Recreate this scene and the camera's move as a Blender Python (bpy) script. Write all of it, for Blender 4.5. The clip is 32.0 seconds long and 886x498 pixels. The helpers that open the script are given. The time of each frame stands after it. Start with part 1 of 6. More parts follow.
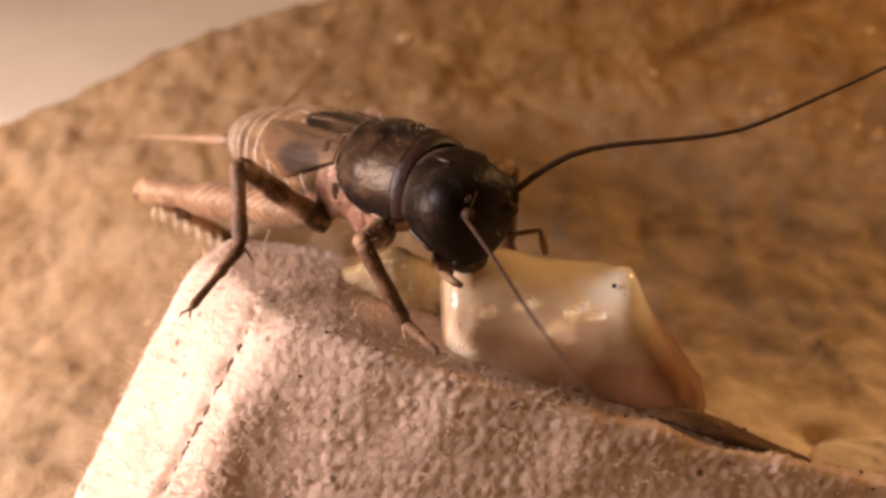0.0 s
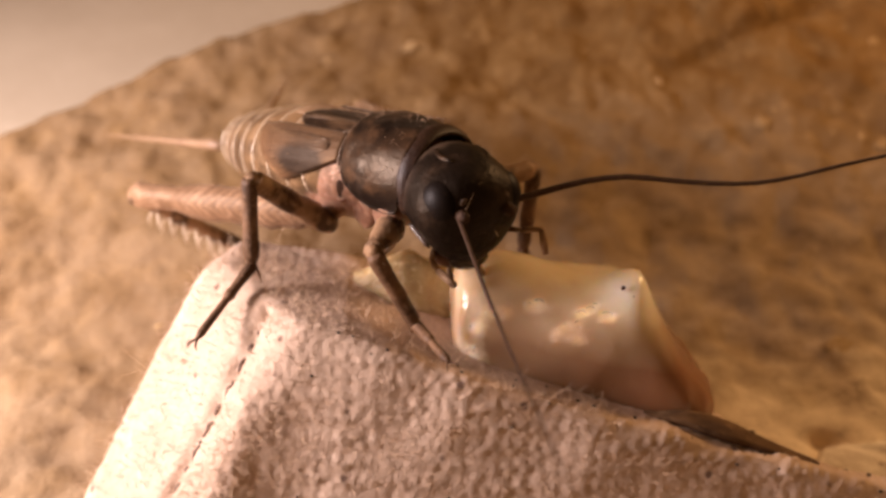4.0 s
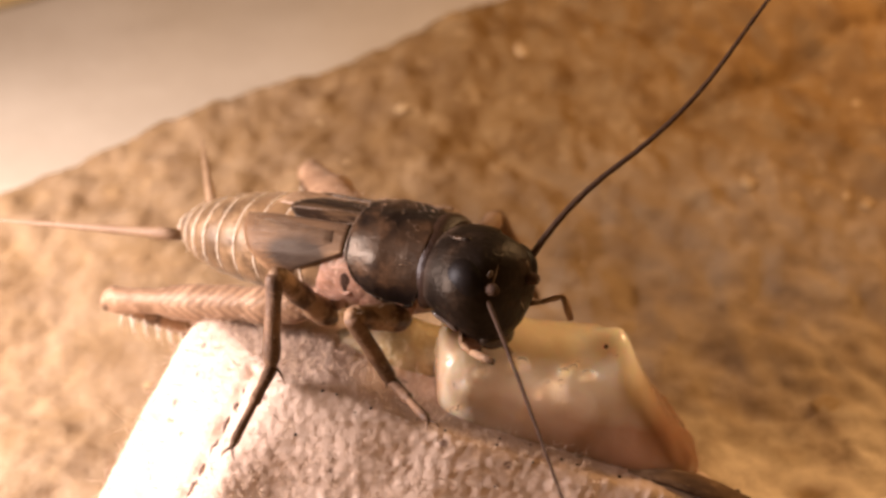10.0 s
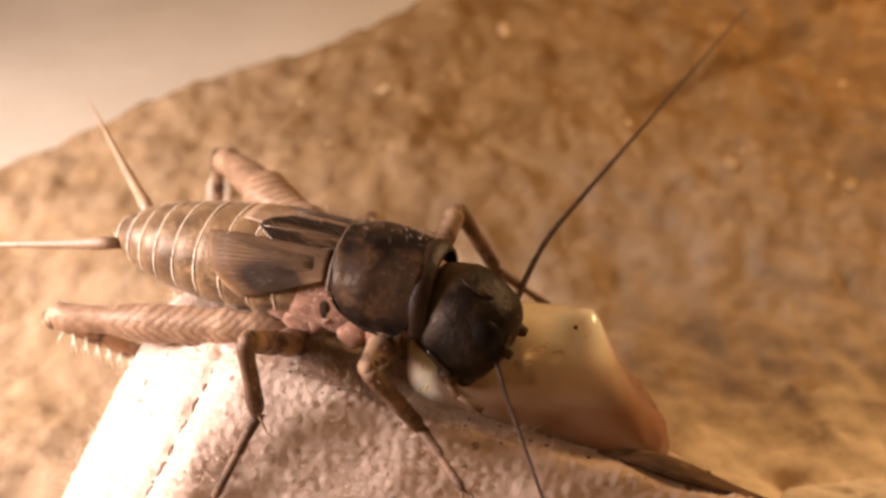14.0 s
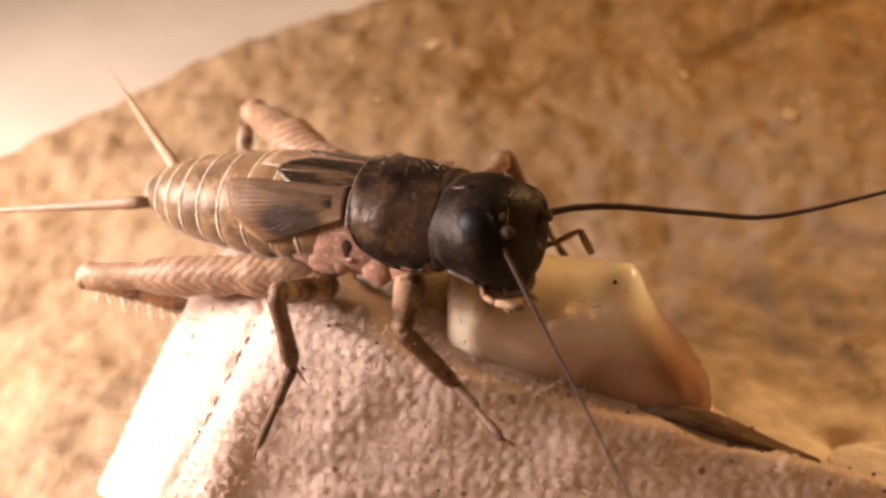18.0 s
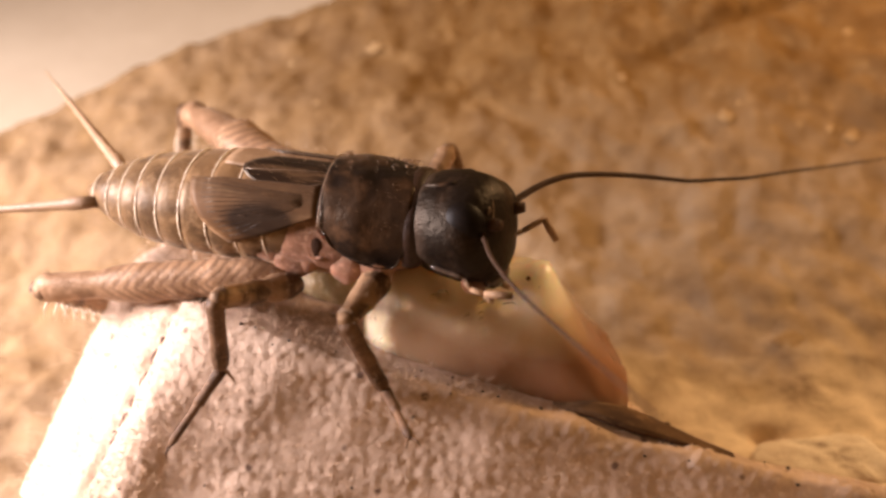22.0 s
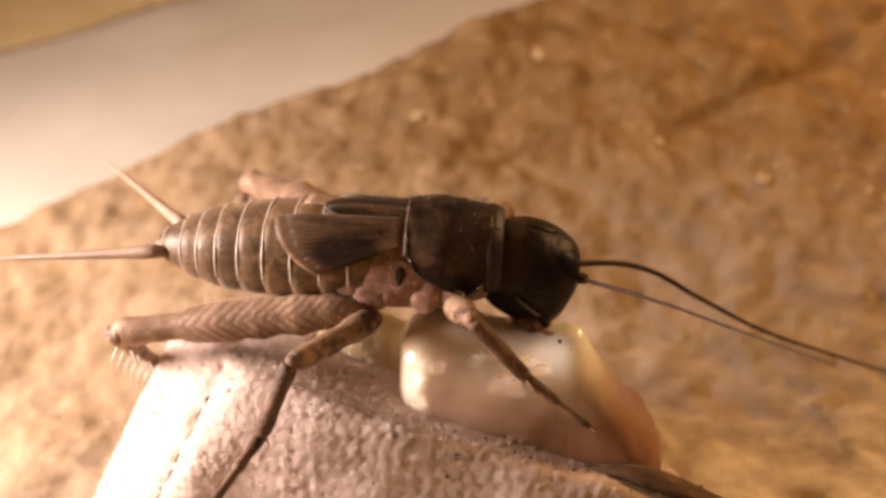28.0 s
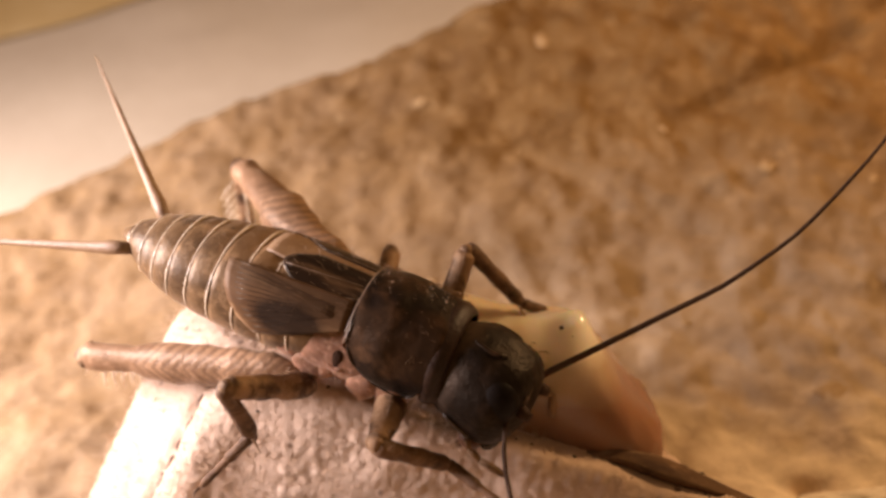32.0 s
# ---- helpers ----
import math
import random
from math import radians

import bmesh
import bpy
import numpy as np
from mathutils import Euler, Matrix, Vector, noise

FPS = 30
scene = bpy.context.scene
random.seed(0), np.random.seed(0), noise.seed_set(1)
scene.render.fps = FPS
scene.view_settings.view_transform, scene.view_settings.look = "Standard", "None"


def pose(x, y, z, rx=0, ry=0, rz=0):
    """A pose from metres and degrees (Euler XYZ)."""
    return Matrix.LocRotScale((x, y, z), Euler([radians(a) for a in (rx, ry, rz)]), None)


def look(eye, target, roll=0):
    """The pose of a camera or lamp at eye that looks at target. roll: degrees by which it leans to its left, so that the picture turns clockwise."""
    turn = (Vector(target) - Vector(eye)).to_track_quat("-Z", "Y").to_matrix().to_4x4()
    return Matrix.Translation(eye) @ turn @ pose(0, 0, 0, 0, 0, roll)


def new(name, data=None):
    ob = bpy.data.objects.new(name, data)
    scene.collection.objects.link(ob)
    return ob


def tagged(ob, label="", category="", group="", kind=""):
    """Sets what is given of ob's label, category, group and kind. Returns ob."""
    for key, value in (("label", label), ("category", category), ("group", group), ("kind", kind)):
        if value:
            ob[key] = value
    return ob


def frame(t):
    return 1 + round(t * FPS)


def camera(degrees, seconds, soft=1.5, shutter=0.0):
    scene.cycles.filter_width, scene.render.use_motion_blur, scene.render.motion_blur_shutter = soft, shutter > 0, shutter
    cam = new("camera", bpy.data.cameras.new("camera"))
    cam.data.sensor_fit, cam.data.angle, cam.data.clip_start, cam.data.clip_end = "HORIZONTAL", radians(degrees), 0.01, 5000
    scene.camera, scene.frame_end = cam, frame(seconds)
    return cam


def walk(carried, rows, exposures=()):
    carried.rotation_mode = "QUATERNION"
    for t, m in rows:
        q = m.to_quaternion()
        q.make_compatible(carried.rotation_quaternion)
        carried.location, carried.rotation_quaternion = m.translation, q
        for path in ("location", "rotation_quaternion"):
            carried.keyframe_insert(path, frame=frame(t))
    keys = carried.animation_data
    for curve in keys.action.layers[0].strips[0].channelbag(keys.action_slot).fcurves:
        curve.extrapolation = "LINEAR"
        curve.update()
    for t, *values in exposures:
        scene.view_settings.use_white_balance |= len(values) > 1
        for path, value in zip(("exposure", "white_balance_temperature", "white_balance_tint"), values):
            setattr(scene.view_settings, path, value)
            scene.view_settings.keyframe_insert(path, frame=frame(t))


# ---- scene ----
from mathutils.bvhtree import BVHTree

CM, MM = 0.01, 0.001
cam = camera(50, 32.0, soft=2.9, shutter=0.4)

# The eye, the aim and the roll, in centimetres and degrees.
PATH = [
    (0, (-0.3423, -3.7914, 3.0886), (-0.0414, -0.1137, 1.5445), 1.86),
    (0.5, (-0.3742, -3.8037, 3.0776), (-0.0786, -0.1140, 1.5616), 1.88),
    (1, (-0.3498, -3.8053, 3.0610), (-0.0780, -0.1107, 1.5523), 1.87),
    (1.5, (-0.3299, -3.8047, 3.0578), (-0.0334, -0.1138, 1.5447), 2.01),
    (2, (-0.3410, -3.8140, 3.0609), (-0.0173, -0.1268, 1.5443), 2.15),
    (2.5, (-0.3490, -3.8181, 3.0536), (-0.0393, -0.1237, 1.5517), 1.99),
    (3, (-0.3671, -3.8243, 3.0612), (-0.0616, -0.1358, 1.5442), 2.04),
    (3.5, (-0.3922, -3.8384, 3.0546), (-0.0800, -0.1377, 1.5690), 2.11),
    (5.5, (-0.3570, -3.8331, 3.0321), (-0.1084, -0.1303, 1.5396), 1.70),
    (6, (-0.3234, -3.8161, 3.0197), (-0.0701, -0.1522, 1.4348), 1.55),
    (6.5, (-0.3037, -3.8161, 3.0235), (-0.0257, -0.1437, 1.4627), 1.64),
    (7, (-0.2975, -3.8133, 3.0088), (0.0120, -0.1340, 1.4702), 1.79),
    (7.5, (-0.3236, -3.8240, 3.0208), (-0.0517, -0.1334, 1.5024), 1.65),
    (8, (-0.3177, -3.8350, 3.0160), (-0.0253, -0.1337, 1.5278), 1.68),
    (8.5, (-0.3162, -3.8502, 3.0363), (-0.0227, -0.1326, 1.5893), 1.81),
    (9, (-0.3210, -3.8935, 3.0814), (-0.0261, -0.1225, 1.7803), 1.91),
    (9.5, (-0.3301, -3.8883, 3.0646), (-0.0296, -0.0979, 1.8229), 2.06),
    (10, (-0.3274, -3.8905, 3.0702), (-0.0282, -0.1037, 1.8168), 1.99),
    (10.5, (-0.3479, -3.8921, 3.0736), (-0.0998, -0.0965, 1.8361), 1.99),
    (11, (-0.3209, -3.8781, 3.0720), (-0.0780, -0.0991, 1.7836), 1.84),
    (11.5, (-0.2775, -3.8621, 3.0552), (0.0185, -0.1027, 1.7213), 1.86),
    (12, (-0.2865, -3.8672, 3.0644), (-0.0036, -0.1048, 1.7362), 1.92),
    (12.5, (-0.2883, -3.8783, 3.0638), (-0.0038, -0.1126, 1.7452), 1.91),
    (13, (-0.3071, -3.8736, 3.0624), (-0.0381, -0.1029, 1.7549), 1.85),
    (13.5, (-0.2608, -3.8872, 3.0725), (0.0480, -0.1067, 1.8029), 1.87),
    (14, (-0.1846, -3.8835, 3.0614), (0.1008, -0.1198, 1.7372), 1.93),
    (14.5, (-0.0547, -3.9137, 3.0614), (0.1312, -0.1666, 1.6740), 1.57),
    (16.5, (0.0013, -3.8946, 3.0515), (0.0390, -0.1628, 1.6121), 0.38),
    (17, (-0.0204, -3.8831, 3.0508), (0.0107, -0.1551, 1.6013), 0.35),
    (17.5, (-0.0220, -3.8829, 3.0474), (-0.0280, -0.1757, 1.5450), 0.05),
    (18, (-0.0477, -3.8890, 3.0508), (-0.0590, -0.1789, 1.5558), 0.09),
    (18.5, (0.0012, -3.8809, 3.0533), (-0.0004, -0.1666, 1.5689), 0.06),
    (19, (0.0010, -3.8788, 3.0506), (0.0013, -0.1668, 1.5602), 0.02),
    (19.5, (-0.0059, -3.8930, 3.0625), (0.0090, -0.1644, 1.6143), 0.18),
    (20, (0.0759, -3.9218, 3.0401), (0.1687, -0.1745, 1.6440), 0.50),
    (20.5, (0.1319, -3.9242, 3.0352), (0.2192, -0.1871, 1.6117), 0.28),
    (21, (0.2122, -3.9131, 3.0015), (0.2966, -0.1821, 1.5619), 0.27),
    (21.5, (0.2346, -3.9099, 3.0029), (0.2738, -0.1818, 1.5538), 0.12),
    (22, (0.2508, -3.9209, 2.9998), (0.2960, -0.1928, 1.5509), 0.05),
    (22.5, (0.2869, -3.9493, 3.0289), (0.3161, -0.2041, 1.6243), -0.06),
    (23, (0.3087, -3.9360, 3.0000), (0.3384, -0.2024, 1.5648), -0.04),
    (23.5, (0.3597, -3.9248, 2.9919), (0.3621, -0.2087, 1.5118), -0.23),
    (24, (0.3616, -3.9327, 2.9980), (0.3759, -0.2104, 1.5338), -0.22),
    (24.5, (0.3350, -3.9399, 2.9975), (0.2962, -0.2157, 1.5387), -0.41),
    (25, (0.2904, -3.9395, 2.9988), (0.1791, -0.2358, 1.4921), -0.70),
    (25.5, (0.3018, -3.9542, 3.0245), (0.1702, -0.2327, 1.5638), -0.83),
    (26, (0.3268, -3.9890, 3.0546), (0.1546, -0.2295, 1.6994), -1.03),
    (26.5, (0.3288, -4.0075, 3.0532), (0.1480, -0.2277, 1.7569), -1.14),
    (28.5, (0.3422, -4.0439, 3.0759), (0.1586, -0.2357, 1.8657), -1.14),
    (29, (0.3342, -4.0538, 3.0758), (0.1668, -0.2425, 1.8735), -1.07),
    (29.5, (0.3383, -4.0502, 3.0710), (0.1780, -0.2375, 1.8721), -0.95),
    (30, (0.3384, -4.0451, 3.0706), (0.1772, -0.2390, 1.8511), -0.98),
    (30.5, (0.3715, -4.0333, 3.0567), (0.2272, -0.2306, 1.8243), -1.05),
    (31, (0.3614, -4.0317, 3.0696), (0.1971, -0.2317, 1.8314), -1.03),
    (31.5, (0.3493, -4.0240, 3.0829), (0.1655, -0.2356, 1.8124), -1.08),
    (32, (0.3436, -4.0276, 3.0498), (0.1490, -0.2357, 1.7915), -1.08),
]
EXPOSURES = [(0, -0.51, 6750, 17), (3.5, -0.51, 6750, 17), (5.5, -0.51, 6750, 17), (8.2, -0.43, 6750, 17), (9.5, -0.04, 6300, 11), (14.5, 0.0, 6300, 11), (20, 0.06, 6300, 11), (26.5, 0.03, 6300, 11), (31, -0.02, 6300, 11), (32, -0.1, 6350, 12)]
cam.data.dof.use_dof, cam.data.dof.focus_distance, cam.data.dof.aperture_fstop = True, 3.7 * CM, 46.0
walk(cam, [(t, look(Vector(e) * CM, Vector(a) * CM, r)) for t, e, a, r in PATH], EXPOSURES)

# ---- light ----
world = bpy.data.worlds.new("room")
scene.world = world
world.use_nodes = True
sky = world.node_tree.nodes["Background"]
sky.inputs["Color"].default_value = (1.0, 0.55, 0.24, 1)
sky.inputs["Strength"].default_value = 0.24
# a low lamp close by on one side, and a weaker fill light added on the other
for name, eye, size, energy, tone in (("desk_lamp_light", (-5.1, -0.85, 2.9), 0.02, 0.107, (1.0, 0.85, 0.84)), ("fill_light", (5.5, 2.6, 6.0), 0.02, 0.042, (1.0, 0.60, 0.28))):
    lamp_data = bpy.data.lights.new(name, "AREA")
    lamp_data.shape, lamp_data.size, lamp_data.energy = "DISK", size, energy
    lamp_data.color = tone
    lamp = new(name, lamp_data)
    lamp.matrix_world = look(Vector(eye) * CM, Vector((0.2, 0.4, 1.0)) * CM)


# ---- materials ----
def mix_rgb(nt, fac, a, b, blend="MIX"):
    n = nt.nodes.new("ShaderNodeMix")
    n.data_type, n.blend_type = "RGBA", blend
    for sock, v in ((n.inputs[0], fac), (n.inputs[6], a), (n.inputs[7], b)):
        if hasattr(v, "links"):
            nt.links.new(v, sock)
        elif isinstance(v, (int, float)):
            sock.default_value = v
        else:
            sock.default_value = (*v, 1)
    return n.outputs[2]


def noise_tex(nt, scale, detail=4.0, rough=0.6, vec=None, stretch=None, kind="NOISE"):
    if kind == "NOISE":
        n = nt.nodes.new("ShaderNodeTexNoise")
        n.inputs["Detail"].default_value, n.inputs["Roughness"].default_value = detail, rough
    else:
        n = nt.nodes.new("ShaderNodeTexVoronoi")
        n.feature = kind
    n.inputs["Scale"].default_value = scale
    co = nt.nodes.new("ShaderNodeTexCoord").outputs["Object"]
    if stretch:
        m = nt.nodes.new("ShaderNodeMapping")
        m.inputs["Scale"].default_value = stretch
        nt.links.new(co, m.inputs[0])
        co = m.outputs[0]
    nt.links.new(co, n.inputs["Vector"])
    return n.outputs[0]


def ramp(nt, value, lo, hi):
    n = nt.nodes.new("ShaderNodeMapRange")
    n.inputs[1].default_value, n.inputs[2].default_value = lo, hi
    nt.links.new(value, n.inputs[0])
    return n.outputs[0]


def surface(name, base, dark, light, scale, rough=0.6, bump=0.3, bump_scale=None, gloss=0.5, fine=None, stretch=None,
            sub=0.0, sub_radius=(0.001, 0.0006, 0.0003), spot=None, coat=0.0, depth=0.0002, crisp=(0.35, 0.68)):
    """A procedural surface: base colour broken up by a coarse and a fine noise, with fine relief."""
    m = bpy.data.materials.new(name)
    m.use_nodes = True
    nt = m.node_tree
    p = nt.nodes["Principled BSDF"]
    coarse = ramp(nt, noise_tex(nt, scale, 3, 0.55, stretch=stretch), *crisp)
    small = ramp(nt, noise_tex(nt, fine or scale * 6, 4, 0.65, stretch=stretch), 0.3, 0.7)
    col = mix_rgb(nt, coarse, dark, base)
    col = mix_rgb(nt, ramp(nt, noise_tex(nt, fine or scale * 6, 4, 0.65, stretch=stretch), 0.52, 0.8), col, light)
    if spot:
        cell = noise_tex(nt, spot[1], kind="F1")
        col = mix_rgb(nt, ramp(nt, cell, 0.13, 0.07), col, spot[0])
    nt.links.new(col, p.inputs["Base Color"])
    p.inputs["Roughness"].default_value = rough
    p.inputs["Specular IOR Level"].default_value = gloss
    p.inputs["Coat Weight"].default_value = coat
    if sub:
        p.inputs["Subsurface Weight"].default_value = sub
        p.inputs["Subsurface Radius"].default_value = sub_radius
        p.inputs["Subsurface Scale"].default_value = 1.0
    b = nt.nodes.new("ShaderNodeBump")
    b.inputs["Strength"].default_value, b.inputs["Distance"].default_value = bump, depth
    nt.links.new(noise_tex(nt, bump_scale or scale * 8, 5, 0.65, stretch=stretch), b.inputs["Height"])
    nt.links.new(b.outputs[0], p.inputs["Normal"])
    return m


# One carton pulp in two tones; the wall's dimmer lighting is in its brown.
M_PULP = surface("dim_paper_pulp", (0.19, 0.108, 0.038), (0.13, 0.068, 0.021), (0.29, 0.182, 0.078), 330, 0.85, 0.7, 900, 0.12, fine=620, depth=0.0003, crisp=(0.34, 0.58))
M_HUMP = surface("lit_paper_pulp", (0.60, 0.45, 0.345), (0.485, 0.35, 0.26), (0.66, 0.52, 0.41), 420, 0.85, 0.6, 2400, 0.2, fine=2600, depth=0.00016, spot=((0.2, 0.13, 0.1), 620))
M_RIM = surface("white_card", (0.51, 0.435, 0.33), (0.475, 0.40, 0.30), (0.545, 0.47, 0.365), 160, 0.8, 0.2, 900, 0.2)
M_TABLE = surface("yellowed_board", (0.76, 0.6, 0.31), (0.66, 0.5, 0.24), (0.82, 0.67, 0.39), 60, 0.7, 0.1, 500, 0.3)
M_FIBRE = surface("pulp_fibre", (0.66, 0.48, 0.33), (0.56, 0.40, 0.27), (0.76, 0.60, 0.44), 900, 0.7, 0.0, 900, 0.3)
M_SCRAP = surface("light_painted_pulp", (0.78, 0.68, 0.54), (0.66, 0.55, 0.42), (0.85, 0.77, 0.65), 700, 0.85, 0.6, 2400, 0.15, depth=0.00016)
M_FLECK = surface("pale_paper_fleck", (0.42, 0.29, 0.15), (0.3, 0.195, 0.09), (0.52, 0.38, 0.22), 900, 0.85, 0.5, 2400, 0.12)
M_SLIT = surface("shaded_gap", (0.2, 0.13, 0.1), (0.13, 0.08, 0.06), (0.28, 0.19, 0.15), 2000, 0.9, 0.3)
M_SPECK = surface("dark_crumbs", (0.06, 0.035, 0.02), (0.03, 0.02, 0.012), (0.1, 0.06, 0.04), 2000, 0.8, 0.3)
M_BLACK = surface("black_cuticle", (0.022, 0.014, 0.009), (0.012, 0.008, 0.006), (0.05, 0.03, 0.018), 900, 0.25, 0.2, 6000, 0.4, coat=0.15, depth=0.00004)
M_HEAD = surface("mottled_black_cuticle", (0.010, 0.006, 0.004), (0.006, 0.004, 0.003), (0.034, 0.02, 0.012), 420, 0.44, 0.8, 1100, 0.14, fine=900, coat=0.0, depth=0.00016)
M_EYE = surface("dull_black_eye", (0.008, 0.005, 0.004), (0.005, 0.003, 0.002), (0.014, 0.008, 0.005), 900, 0.48, 0.4, 3000, 0.1, depth=0.00004)
M_PRONOTUM = surface("dark_brown_cuticle", (0.032, 0.017, 0.009), (0.008, 0.005, 0.004), (0.09, 0.047, 0.024), 520, 0.36, 0.6, 1200, 0.2, fine=1000, depth=0.00012, crisp=(0.42, 0.6))
M_COLLAR = surface("brown_collar_cuticle", (0.032, 0.015, 0.008), (0.018, 0.009, 0.006), (0.06, 0.03, 0.016), 900, 0.45, 0.3, 3000, 0.25)
M_ABDOMEN = surface("olive_brown_cuticle", (0.19, 0.113, 0.054), (0.067, 0.038, 0.019), (0.34, 0.215, 0.115), 800, 0.42, 0.5, 2200, 0.26, fine=1500, depth=0.0001, spot=((0.03, 0.018, 0.011), 1300))
M_EDGE = surface("pale_cuticle_edge", (0.68, 0.57, 0.43), (0.52, 0.41, 0.29), (0.74, 0.65, 0.52), 1500, 0.4, 0.1)
M_HEM = surface("tan_hem", (0.22, 0.15, 0.095), (0.15, 0.095, 0.06), (0.3, 0.21, 0.14), 1500, 0.4, 0.1)
M_PLEURA = surface("pink_soft_cuticle", (0.33, 0.175, 0.115), (0.16, 0.08, 0.05), (0.45, 0.27, 0.19), 650, 0.4, 0.8, 1800, 0.4, sub=0.25, sub_radius=(0.0006, 0.0003, 0.00015), depth=0.00012)
M_PIT = surface("dull_dark_hollow", (0.05, 0.026, 0.016), (0.03, 0.016, 0.01), (0.09, 0.045, 0.028), 1500, 0.9, 0.5, 4000, 0.05)
M_WING = surface("dark_wing_pad", (0.034, 0.018, 0.010), (0.012, 0.007, 0.005), (0.2, 0.115, 0.058), 520, 0.32, 0.5, 2400, 0.3, fine=1100, stretch=(0.16, 1.0, 1.0), depth=0.0001)
M_FAN = surface("streaked_wing_pad", (0.27, 0.15, 0.072), (0.1, 0.052, 0.025), (0.44, 0.27, 0.14), 420, 0.5, 0.5, 2400, 0.14, fine=1300, stretch=(0.2, 1.0, 1.0), depth=0.00008)
M_LEG = surface("mottled_leg_cuticle", (0.26, 0.155, 0.085), (0.07, 0.038, 0.021), (0.4, 0.26, 0.16), 800, 0.5, 0.6, 4000, 0.3, fine=1500, depth=0.0001, crisp=(0.44, 0.55))
M_LEG_DARK = surface("dark_leg_cuticle", (0.165, 0.09, 0.047), (0.06, 0.032, 0.017), (0.26, 0.155, 0.09), 800, 0.55, 0.6, 4000, 0.22, depth=0.0001)
M_FEMUR = surface("herringbone_femur_cuticle", (0.31, 0.185, 0.105), (0.15, 0.083, 0.044), (0.43, 0.275, 0.17), 500, 0.45, 0.5, 2600, 0.25, fine=1700, depth=0.0001)
M_CERCUS = surface("tan_cercus", (0.30, 0.19, 0.105), (0.22, 0.13, 0.07), (0.38, 0.26, 0.16), 700, 0.5, 0.2, 4000)
M_ANTENNA = surface("dark_antenna", (0.05, 0.025, 0.013), (0.03, 0.015, 0.009), (0.1, 0.055, 0.03), 2500, 0.6, 0.4, 7000, 0.15)


def bloom(m, weight):
    """The dull waxy bloom of the cuticle."""
    p = m.node_tree.nodes["Principled BSDF"]
    p.inputs["Sheen Weight"].default_value, p.inputs["Sheen Roughness"].default_value = weight, 0.35
    p.inputs["Sheen Tint"].default_value = (1.0, 0.8, 0.6, 1)
    p.inputs["Specular Tint"].default_value = (1.0, 0.8, 0.58, 1)


for waxy, amount in ((M_ABDOMEN, 0.12), (M_FAN, 0.1), (M_WING, 0.04), (M_PRONOTUM, 0.03), (M_HEAD, 0.0), (M_BLACK, 0.0), (M_PLEURA, 0.2), (M_FEMUR, 0.1), (M_LEG, 0.0)):
    bloom(waxy, amount)

M_JAW = surface("reddish_jaw_cuticle", (0.12, 0.048, 0.022), (0.06, 0.024, 0.012), (0.2, 0.09, 0.045), 900, 0.35, 0.3, 2500, 0.4)
M_TEMPLE = surface("grey_brown_temple", (0.075, 0.05, 0.036), (0.02, 0.012, 0.008), (0.16, 0.11, 0.08), 900, 0.3, 0.4, 2500, 0.4, depth=0.00006)


M_SOCKET = surface("greyish_tan_cuticle", (0.13, 0.088, 0.06), (0.07, 0.045, 0.03), (0.2, 0.14, 0.1), 1500, 0.5, 0.3, 4000, 0.25)


def axis(m, name):
    """One object coordinate of a material, in metres."""
    nt = m.node_tree
    sep = nt.nodes.new("ShaderNodeSeparateXYZ")
    nt.links.new(nt.nodes.new("ShaderNodeTexCoord").outputs["Object"], sep.inputs[0])
    return sep.outputs[name]


def sums(m, op, a, b=0.0, c=0.0):
    nt = m.node_tree
    n = nt.nodes.new("ShaderNodeMath")
    n.operation = op
    for sock, v in zip(n.inputs, (a, b, c)):
        if hasattr(v, "links"):
            nt.links.new(v, sock)
        else:
            sock.default_value = v
    return n.outputs[0]


def blotch(m, mask, tone):
    """Lays a tone over the base colour where the mask is one."""
    nt = m.node_tree
    p = nt.nodes["Principled BSDF"]
    old = p.inputs["Base Color"].links[0].from_socket
    nt.links.new(mix_rgb(nt, mask, old, tone), p.inputs["Base Color"])


def wobbly(m, value, amount, scale):
    return sums(m, "MULTIPLY_ADD", noise_tex(m.node_tree, scale, 3), amount, sums(m, "ADD", value, -amount / 2))


